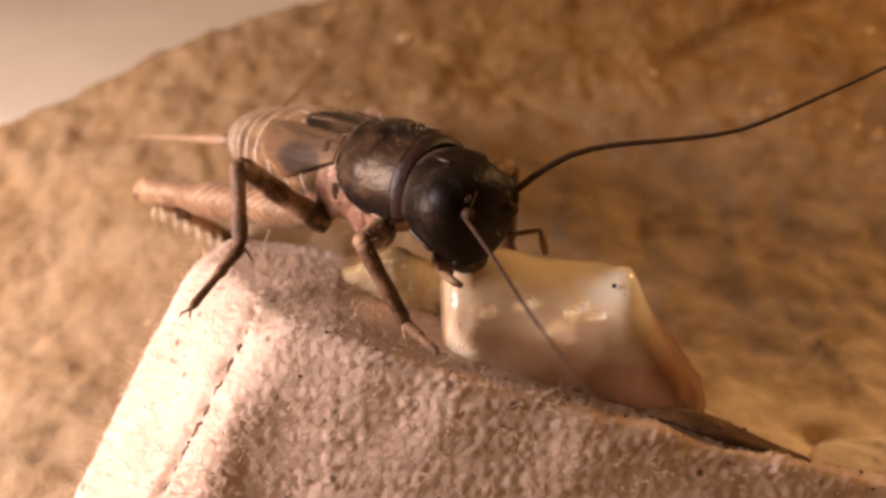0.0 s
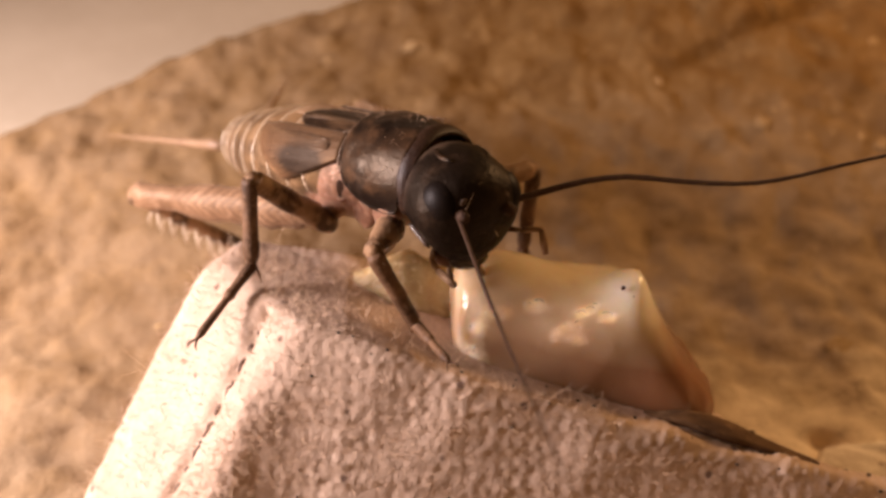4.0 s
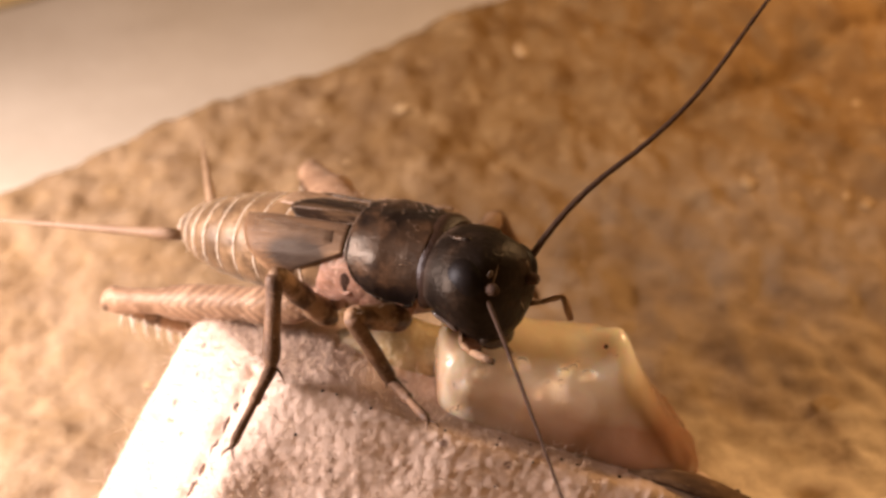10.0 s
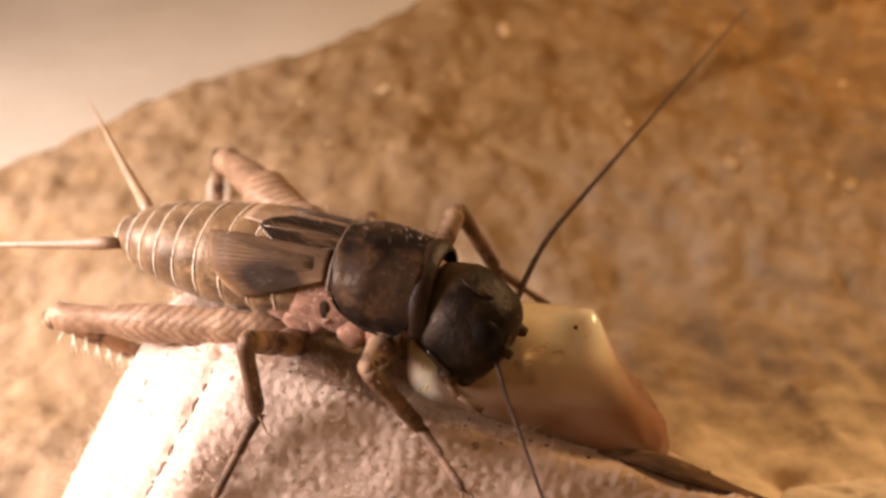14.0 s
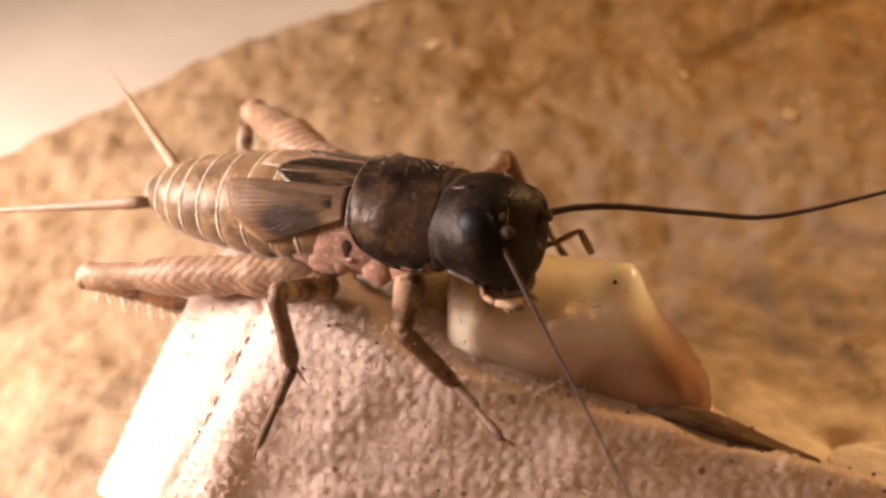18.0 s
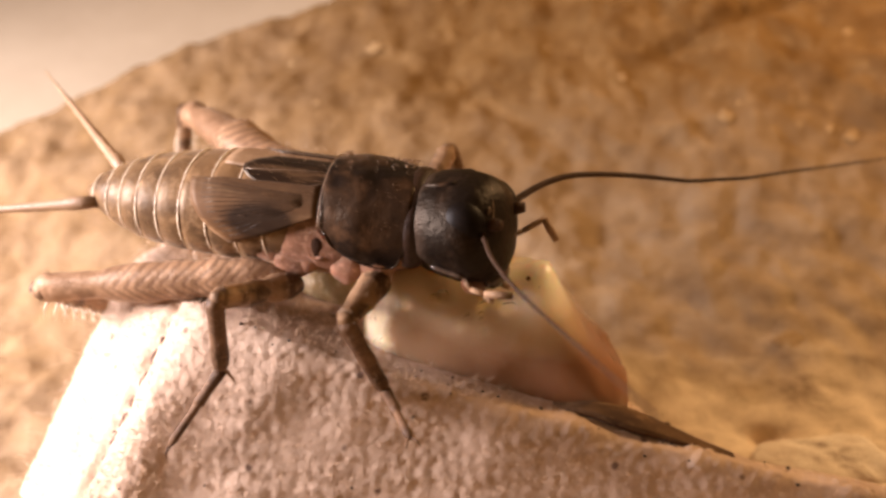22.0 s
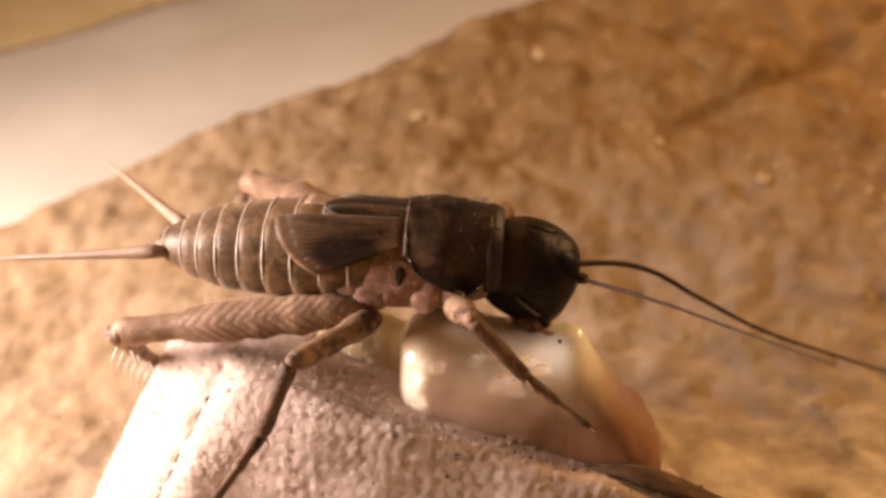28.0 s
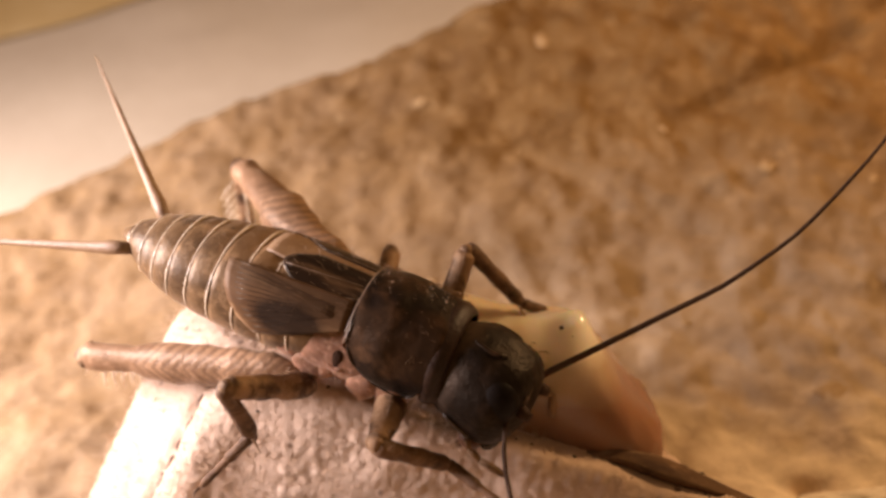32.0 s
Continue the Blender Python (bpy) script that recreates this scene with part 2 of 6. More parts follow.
def mark_body():
    """The tan saddle on the abdomen, the dark marks of the side wing pads, the dull temples, the black side band of the shield."""
    m = M_ABDOMEN
    back = ramp(m.node_tree, wobbly(m, sums(m, "ABSOLUTE", axis(m, "Y")), 0.0008, 900), 0.0021, 0.0015)
    fore = ramp(m.node_tree, wobbly(m, axis(m, "X"), 0.0012, 700), -0.0066, -0.0050)
    blotch(m, sums(m, "MULTIPLY", sums(m, "MULTIPLY", back, fore), 0.5), (0.27, 0.155, 0.072))
    m = M_FAN
    strip = ramp(m.node_tree, wobbly(m, axis(m, "Z"), 0.0006, 500), 0.0008, 0.0013)
    blotch(m, sums(m, "MULTIPLY", strip, 0.5), (0.03, 0.018, 0.011))
    dx = sums(m, "MULTIPLY", sums(m, "ADD", axis(m, "X"), 0.0021), 0.55)
    dz = sums(m, "ADD", axis(m, "Z"), -0.0003)
    far = sums(m, "SQRT", sums(m, "ADD", sums(m, "MULTIPLY", dx, dx), sums(m, "MULTIPLY", dz, dz)))
    blotch(m, sums(m, "MULTIPLY", ramp(m.node_tree, wobbly(m, far, 0.0005, 600), 0.00095, 0.0006), 0.92), (0.018, 0.011, 0.008))
    blotch(m, sums(m, "MULTIPLY", ramp(m.node_tree, wobbly(m, axis(m, "X"), 0.0006, 600), -0.0012, -0.0006), 0.5), (0.05, 0.028, 0.016))
    m = M_HEAD
    rear = ramp(m.node_tree, wobbly(m, axis(m, "X"), 0.0008, 900), 0.0016, 0.0010)
    low = ramp(m.node_tree, wobbly(m, sums(m, "ABSOLUTE", axis(m, "Z")), 0.0008, 800), 0.0013, 0.0007)
    wide = ramp(m.node_tree, sums(m, "ABSOLUTE", axis(m, "Y")), 0.0011, 0.0016)
    blotch(m, sums(m, "MULTIPLY", sums(m, "MULTIPLY", rear, low), sums(m, "MULTIPLY", wide, 0.35)), (0.085, 0.055, 0.038))
    nape = ramp(m.node_tree, wobbly(m, axis(m, "X"), 0.0016, 700), 0.0011, 0.0006)
    high = ramp(m.node_tree, axis(m, "Z"), 0.0, 0.0008)
    blotch(m, sums(m, "MULTIPLY", sums(m, "MULTIPLY", nape, high), 0.55), (0.1, 0.065, 0.042))
    m = M_PRONOTUM
    band = ramp(m.node_tree, wobbly(m, axis(m, "Z"), 0.0005, 500), -0.0002, -0.0007)
    blotch(m, band, (0.008, 0.005, 0.004))


mark_body()


def painted_floor_light(m):
    """Paler pulp at floor, lamp side and ledge; the light on them painted in."""
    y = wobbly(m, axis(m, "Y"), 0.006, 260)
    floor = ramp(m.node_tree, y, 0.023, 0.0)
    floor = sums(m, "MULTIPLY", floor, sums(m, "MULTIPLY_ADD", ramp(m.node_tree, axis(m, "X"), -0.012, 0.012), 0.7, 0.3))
    mottle = ramp(m.node_tree, noise_tex(m.node_tree, 420, 4, 0.6), 0.36, 0.6)
    blotch(m, sums(m, "MULTIPLY", floor, sums(m, "MULTIPLY_ADD", mottle, 0.45, 0.5)), (0.55, 0.43, 0.29))
    # the wall on the lamp's side, painted paler as if lit
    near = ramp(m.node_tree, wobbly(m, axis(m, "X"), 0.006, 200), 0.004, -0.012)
    blotch(m, sums(m, "MULTIPLY", near, sums(m, "MULTIPLY_ADD", mottle, 0.3, 0.2)), (0.27, 0.19, 0.115))
    # the bright ledge at the far end, its light in the colour too
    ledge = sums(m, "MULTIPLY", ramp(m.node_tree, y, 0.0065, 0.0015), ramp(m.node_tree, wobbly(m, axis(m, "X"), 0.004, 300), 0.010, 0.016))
    blotch(m, sums(m, "MULTIPLY", ledge, sums(m, "MULTIPLY_ADD", mottle, 0.45, 0.5)), (0.76, 0.62, 0.44))


painted_floor_light(M_PULP)


def herringbone(m):
    """Slanting ridges that meet in a row of points along the thigh."""
    nt = m.node_tree
    p = nt.nodes["Principled BSDF"]
    old = p.inputs["Base Color"].links[0].from_socket
    sep = nt.nodes.new("ShaderNodeSeparateXYZ")
    nt.links.new(nt.nodes.new("ShaderNodeTexCoord").outputs["Object"], sep.inputs[0])

    def calc(op, a, b=0.0, c=0.0):
        n = nt.nodes.new("ShaderNodeMath")
        n.operation = op
        for sock, v in zip(n.inputs, (a, b, c)):
            if hasattr(v, "links"):
                nt.links.new(v, sock)
            else:
                sock.default_value = v
        return n.outputs[0]

    slant = calc("MULTIPLY_ADD", calc("ABSOLUTE", calc("ADD", sep.outputs["Z"], -0.0001)), 1.1, sep.outputs["X"])
    wobble = calc("MULTIPLY_ADD", noise_tex(nt, 600, 2), 0.0006, slant)
    wave = calc("SINE", calc("MULTIPLY", wobble, 2 * math.pi / 0.00052))
    fade = ramp(nt, sep.outputs["X"], 0.0088, 0.0072)
    groove = calc("MULTIPLY", ramp(nt, wave, 0.15, -0.7), fade)
    nt.links.new(mix_rgb(nt, calc("MULTIPLY", groove, 0.62), old, (0.11, 0.058, 0.033)), p.inputs["Base Color"])
    b = nt.nodes.new("ShaderNodeBump")
    b.inputs["Strength"].default_value, b.inputs["Distance"].default_value = 0.07, 0.00006
    nt.links.new(calc("MULTIPLY", wave, fade), b.inputs["Height"])
    nt.links.new(p.inputs["Normal"].links[0].from_socket, b.inputs["Normal"])
    nt.links.new(b.outputs[0], p.inputs["Normal"])


herringbone(M_FEMUR)
M_FRUIT = surface("wet_pale_flesh", (0.74, 0.61, 0.40), (0.66, 0.52, 0.33), (0.80, 0.68, 0.48), 170, 0.2, 0.35, 900, 0.5, fine=500, sub=0.6, sub_radius=(0.0014, 0.0009, 0.0005), coat=0.5, depth=0.00015)


def tint_flesh(m):
    """The cut flesh, browner towards its foot and far end, and its translucency."""
    nt = m.node_tree
    p = nt.nodes["Principled BSDF"]
    old = p.inputs["Base Color"].links[0].from_socket
    co = nt.nodes.new("ShaderNodeTexCoord").outputs["Object"]
    sep = nt.nodes.new("ShaderNodeSeparateXYZ")
    nt.links.new(co, sep.inputs[0])
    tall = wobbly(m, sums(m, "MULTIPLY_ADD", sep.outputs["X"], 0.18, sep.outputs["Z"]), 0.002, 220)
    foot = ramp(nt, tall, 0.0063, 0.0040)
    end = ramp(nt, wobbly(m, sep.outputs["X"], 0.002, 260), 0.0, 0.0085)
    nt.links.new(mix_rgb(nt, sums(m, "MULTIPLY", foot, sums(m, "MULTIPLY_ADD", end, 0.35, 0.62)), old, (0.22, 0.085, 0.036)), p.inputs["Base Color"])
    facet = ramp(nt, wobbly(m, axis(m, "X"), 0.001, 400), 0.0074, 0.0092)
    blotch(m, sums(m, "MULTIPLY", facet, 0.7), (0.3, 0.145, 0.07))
    torn = ramp(nt, wobbly(m, axis(m, "X"), 0.0012, 900), 0.0010, 0.0005)
    front = ramp(nt, wobbly(m, axis(m, "Y"), 0.001, 700), -0.0030, -0.0036)
    blotch(m, sums(m, "MULTIPLY", torn, front), (0.8, 0.69, 0.5))
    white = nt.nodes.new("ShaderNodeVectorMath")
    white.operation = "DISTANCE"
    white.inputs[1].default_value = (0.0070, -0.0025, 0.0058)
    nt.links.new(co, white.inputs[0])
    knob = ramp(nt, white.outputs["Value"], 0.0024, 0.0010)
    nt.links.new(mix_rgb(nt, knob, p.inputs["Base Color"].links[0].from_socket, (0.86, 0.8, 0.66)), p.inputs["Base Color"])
    wet = nt.nodes.new("ShaderNodeBump")
    wet.inputs["Strength"].default_value, wet.inputs["Distance"].default_value = 0.5, 0.00012
    nt.links.new(noise_tex(nt, 1000, 2), wet.inputs["Height"])
    nt.links.new(wet.outputs[0], p.inputs["Coat Normal"])
    p.inputs["Transmission Weight"].default_value = 0.0
    p.inputs["IOR"].default_value = 1.36
    p.inputs["Coat Roughness"].default_value = 0.07


tint_flesh(M_FRUIT)
M_JUICE = surface("clear_juice", (0.95, 0.92, 0.86), (0.93, 0.9, 0.84), (0.97, 0.94, 0.88), 300, 0.03, 0.3, 1500, 0.5)
M_JUICE.node_tree.nodes["Principled BSDF"].inputs["Transmission Weight"].default_value = 1.0
M_JUICE.node_tree.nodes["Principled BSDF"].inputs["IOR"].default_value = 1.34
M_SHADOW_STRIP = surface("brown_shadow", (0.16, 0.09, 0.043), (0.06, 0.031, 0.015), (0.3, 0.19, 0.105), 620, 0.75, 0.6, 1500, 0.12, fine=1200, stretch=(0.6, 1.0, 1.0))
M_RIND = surface("yellow_brown_rind", (0.46, 0.34, 0.17), (0.27, 0.18, 0.08), (0.7, 0.58, 0.38), 420, 0.42, 0.8, 1200, 0.3, sub=0.4, crisp=(0.4, 0.62))


# ---- mesh helpers ----
def link_mesh(name, bm, material, smooth=True):
    me = bpy.data.meshes.new(name)
    bm.normal_update()
    bm.to_mesh(me)
    bm.free()
    for f in me.polygons:
        f.use_smooth = smooth
    me.materials.append(material)
    return new(name, me)


def part(name, bm, material, parent, label=""):
    ob = link_mesh(name, bm, material)
    ob.parent = parent
    return tagged(ob, label) if label else ob


def add_rings(bm, rings, close_start=True, close_end=True):
    """Skin over closed rings of points."""
    loops = [[bm.verts.new(p) for p in ring] for ring in rings]
    n = len(loops[0])
    for a, b in zip(loops, loops[1:]):
        for i in range(n):
            bm.faces.new((a[i], a[(i + 1) % n], b[(i + 1) % n], b[i]))
    if close_start:
        bm.faces.new(loops[0][::-1])
    if close_end:
        bm.faces.new(loops[-1])
    return bm


def loft(sections, n=20, unit=MM):
    """Rings across the x axis: (x, centre y, centre z, half width, half height, fullness)."""
    rings = []
    for x, cy, cz, ry, rz, full in sections:
        ring = []
        for i in range(n):
            a = 2 * math.pi * i / n
            c, s = math.cos(a), math.sin(a)
            k = 2.0 / full
            ring.append(Vector((x, cy + ry * math.copysign(abs(c) ** k, c), cz + rz * math.copysign(abs(s) ** k, s))) * unit)
        rings.append(ring)
    return add_rings(bmesh.new(), rings)


def tube(points, radii, n=8, unit=MM, bm=None):
    """A round tube along points."""
    bm = bm or bmesh.new()
    points = [Vector(p) for p in points]
    rings = []
    for i, p in enumerate(points):
        d = (points[min(i + 1, len(points) - 1)] - points[max(i - 1, 0)]).normalized()
        side = d.cross(Vector((0.13, 0.31, 0.94))).normalized()
        up = side.cross(d)
        rings.append([(p + (side * math.cos(2 * math.pi * k / n) + up * math.sin(2 * math.pi * k / n)) * radii[i]) * unit for k in range(n)])
    return add_rings(bm, rings)


def ellipsoid(centre, radii, u=20, v=14, unit=MM):
    bm = bmesh.new()
    bmesh.ops.create_uvsphere(bm, u_segments=u, v_segments=v, radius=1)
    for w in bm.verts:
        w.co = Vector((centre[0] + w.co.x * radii[0], centre[1] + w.co.y * radii[1], centre[2] + w.co.z * radii[2])) * unit
    return bm


def smin(a, b, k):
    h = min(1, max(0, 0.5 + 0.5 * (b - a) / k))
    return b * (1 - h) + a * h - k * h * (1 - h)


# ---- the carton: a pale peak in front of a brown slope ----
def peak_height(x, y):
    """Height of the pale pulp peak over the plan, in centimetres."""
    crest = float(np.interp(x, [-1.0, -0.5, 0.0, 0.5, 1.0, 1.4, 2.0, 2.8], [1.42, 1.34, 1.18, 1.04, 0.90, 0.79, 0.65, 0.46]))
    top = crest - 0.03 * (y + 0.6)
    front = crest + 3.6 * (y - (0.09 * math.exp(1.55 * smin(-x, 0.62, 0.5)) - 0.67 - 0.3 * max(0.0, -0.85 - x)))
    left = 1.40 + 1.415 * (x + 0.70) + 1.11 * (y + 0.45)
    back_left = 0.9 + 2.2 * (x + 1.44) - 0.8 * (y + 0.1)
    back = top - 1.2 * (y - float(np.interp(x, [0.7, 1.2, 1.6], [0.5, -0.3, -0.5])))
    return smin(smin(smin(top, front, 0.14), smin(left, back_left, 0.12), 0.17), back, 0.15)


def slope_height(x, y):
    """Height of the brown slope behind, in centimetres."""
    foot = 0.42 + 0.03 * x + 0.04 * y
    rise = 0.58 + 0.79 * (y - 0.79) + 0.02 * x
    return -smin(-foot, -rise, 0.5)


def grid_mesh(xs, ys, height, relief):
    verts, faces = [], []
    nx, ny = len(xs), len(ys)
    for y in ys:
        for x in xs:
            e = 0.01
            z = height(x, y)
            nrm = Vector((height(x - e, y) - height(x + e, y), height(x, y - e) - height(x, y + e), 2 * e)).normalized()
            verts.append((Vector((x, y, z)) + nrm * relief(Vector((x, y, z)))) * CM)
    for j in range(ny - 1):
        for i in range(nx - 1):
            a = j * nx + i
            faces.append((a, a + 1, a + nx + 1, a + nx))
    me = bpy.data.meshes.new("sheet")
    me.from_pydata(verts, [], faces)
    for f in me.polygons:
        f.use_smooth = True
    return me


def peak_relief(p):
    """Felted dimples of the pressed pulp, and the two pressed seams down the lit side."""
    wob = 0.02 * noise.noise(p * 6)
    u, v = (p.x - 0.7 * p.y + wob) * 100, (p.z * 0.93 - p.y * 0.36 + 0.02 * noise.noise(p * 5 + Vector((7, 0, 0)))) * 98
    u, v = u - 0.3 * v + 1.3 * noise.noise(p * 8), v + 1.3 * noise.noise(p * 7 + Vector((4, 0, 0)))
    u += math.pi * (math.floor(v / (2 * math.pi)) % 2)
    weave = 0.0125 * (0.5 + 0.5 * math.cos(u)) * (0.5 + 0.5 * math.cos(v)) * (0.8 + 0.6 * noise.noise(p * 5 + Vector((0, 3, 0)))) + 0.004 * noise.noise(p * 21) + 0.0035 * noise.noise(p * 36) + 0.022 * noise.noise(p * 4)
    weave *= 0.45 + 0.55 * min(1.0, max(0.0, (-0.5 - p.y) / 0.1))
    along = p.z
    seam_x = -0.80 - 0.53 * (1.40 - along)
    d = abs(p.x - seam_x - 0.02 * noise.noise(Vector((0, 0, along * 9))))
    groove = 0.0
    if p.y < -0.25 and along < 1.36:
        groove = -0.045 * math.exp(-((d / 0.018) ** 2)) * (0.75 + 0.5 * noise.noise(Vector((3, 1, along * 12))))
    return weave + groove


def slope_relief(p):
    ring = math.hypot((p.x - 2.2) / 0.1, (p.y - 0.66) / 0.14)
    fold = (p.y - 2.6 - 0.5 * (p.x - 2.1) - 0.05 * noise.noise(p * 3)) / 0.07
    lump = 0.035 * math.exp(-((ring - 0.6) ** 2) * 4) - 0.10 * math.exp(-fold * fold) * min(1.0, max(0.0, (p.x - 1.5) / 0.5)) - 0.14 * math.exp(-(((p.x - 1.9) / 0.11) ** 2 + ((p.y - 0.05) / 0.09) ** 2))
    return 0.10 * noise.noise(p * 1.5) + 0.03 * noise.noise(p * 3.3 + Vector((5, 0, 0))) + 0.038 * noise.noise(p * 4.6 + Vector((2, 0, 8))) + 0.028 * noise.noise(p * 7) + 0.018 * noise.noise(p * 13) + lump


def build_peak():
    xs = list(np.linspace(-2.3, -0.6, 200)[:-1]) + list(np.linspace(-0.6, 2.9, 270))
    ys = list(np.linspace(-1.75, -1.15, 25)[:-1]) + list(np.linspace(-1.15, -0.45, 130)[:-1]) + list(np.linspace(-0.45, 1.5, 90))
    me = grid_mesh(xs, ys, peak_height, peak_relief)
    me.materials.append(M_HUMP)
    ob = new("pulp_peak", me)
    tagged(ob, "pale felted paper-pulp peak of an egg carton with a pressed seam", "egg carton")
    # dark strips laid in the groove, painting the shade of its gaps
    rng = random.Random(9)
    z = 1.33
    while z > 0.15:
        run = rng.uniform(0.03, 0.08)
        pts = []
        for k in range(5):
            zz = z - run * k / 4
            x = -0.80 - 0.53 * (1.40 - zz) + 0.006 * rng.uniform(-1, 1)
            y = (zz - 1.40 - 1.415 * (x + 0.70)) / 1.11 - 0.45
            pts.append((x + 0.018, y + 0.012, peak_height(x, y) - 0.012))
        part("seam_slit", tube(pts, [0.002, 0.008, 0.010, 0.008, 0.002], 6, CM), M_SLIT, ob, "dark strip for a shaded gap of the pressed seam")
        z -= run + rng.uniform(0.01, 0.04)
    return ob


def edge_y(x):
    """Where the brown slope ends, seen in plan."""
    return 3.17 + 0.41 * x + 0.03 * math.sin(3 * x) + 0.06 * noise.noise(Vector((x * 2.2, 0, 5)))


def build_slope():
    cols, rows = 460, 300
    verts, faces = [], []
    for j in range(rows):
        v = j / (rows - 1)
        for i in range(cols):
            x = -6.0 + 15.0 * i / (cols - 1)
            y = -2.6 + (min(edge_y(x), 7.5) + 2.6) * v
            p = Vector((x, y, slope_height(x, y)))
            lift = slope_relief(p) - 0.10 * max(0.0, (v - 0.985) / 0.015)
            verts.append((p + Vector((0, -0.55, 0.83)) * lift) * CM)
    for j in range(rows - 1):
        for i in range(cols - 1):
            a = j * cols + i
            faces.append((a, a + 1, a + cols + 1, a + cols))
    me = bpy.data.meshes.new("pulp_slope")
    me.from_pydata(verts, [], faces)
    for f in me.polygons:
        f.use_smooth = True
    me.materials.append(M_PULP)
    ob = new("pulp_slope", me)
    mod = ob.modifiers.new("thickness", "SOLIDIFY")
    mod.thickness, mod.offset = 0.0012, -1
    # pale flecks of unpulped paper pressed into the wall
    rng = random.Random(31)
    spots = [(-0.12, 2.53, 0.06), (0.71, 2.99, 0.08), (2.18, 0.65, 0.07), (2.12, 2.0, 0.05), (-0.9, 1.9, 0.05), (2.9, 1.9, 0.05)]
    spots += [(rng.uniform(-1.6, 3.2), rng.uniform(0.7, 2.6), rng.uniform(0.015, 0.035)) for _ in range(26)]
    for x, y, r in spots:
        p = Vector((x, y, slope_height(x, y)))
        p += Vector((0, -0.55, 0.83)) * slope_relief(p)
        bm = ellipsoid((0, 0, 0), (r, r * rng.uniform(0.6, 1.4), 0.16 * r), 14, 8, CM)
        lean, turn = Matrix.Rotation(radians(36), 4, "X"), Matrix.Rotation(rng.uniform(0, 3), 4, "Z")
        for w in bm.verts:
            q = w.co * (1 + 0.5 * noise.noise(w.co * 4000 + p * 9))
            w.co = p * CM + lean @ turn @ q
        part("fleck", bm, M_FLECK, ob, "pale fleck of paper")
    return tagged(ob, "rough brown paper-pulp wall of the egg carton behind the peak", "egg carton")


build_peak()
build_slope()


def build_card():
    verts, faces, cols, rows = [], [], 70, 40
    for j in range(rows):
        for i in range(cols):
            x = -12 + 20 * i / (cols - 1)
            far = 5.2 + 0.64 * (x + 4.3)
            near = min(edge_y(x) - 0.9, far - 0.3)
            y = near + (far - near) * j / (rows - 1)
            p = Vector((x, y, 1.0 + 0.42 * (y - 2.4)))
            verts.append((p + Vector((0, 0, 0.05 * noise.noise(p * 0.9) + 0.015 * noise.noise(p * 4)))) * CM)
    for j in range(rows - 1):
        for i in range(cols - 1):
            a = j * cols + i
            faces.append((a, a + 1, a + cols + 1, a + cols))
    me = bpy.data.meshes.new("card_strip")
    me.from_pydata(verts, [], faces)
    for f in me.polygons:
        f.use_smooth = True
    me.materials.append(M_RIM)
    ob = new("card_strip", me)
    mod = ob.modifiers.new("thickness", "SOLIDIFY")
    mod.thickness, mod.offset = 0.002, -1
    tagged(ob, "smooth white card lying beyond the brown carton edge", "card")


build_card()


def build_board():
    me = grid_mesh(list(np.linspace(-16, 12, 50)), list(np.linspace(2.5, 16, 40)), lambda x, y: 0.75 + 0.40 * (y - 2.4), lambda p: 0.05 * noise.noise(p * 0.7))
    me.materials.append(M_TABLE)
    ob = new("board", me)
    mod = ob.modifiers.new("thickness", "SOLIDIFY")
    mod.thickness, mod.offset = 0.002, -1
    tagged(ob, "pale yellow board lying behind the white card", "board")


build_board()
ground = new("ground", grid_mesh(list(np.linspace(-30, 30, 40)), list(np.linspace(-25, 35, 40)), lambda x, y: -1.2, lambda p: 0.02 * noise.noise(p)))
ground.data.materials.append(M_TABLE)
tagged(ground, "yellowish board under the carton", "board", kind="structure")


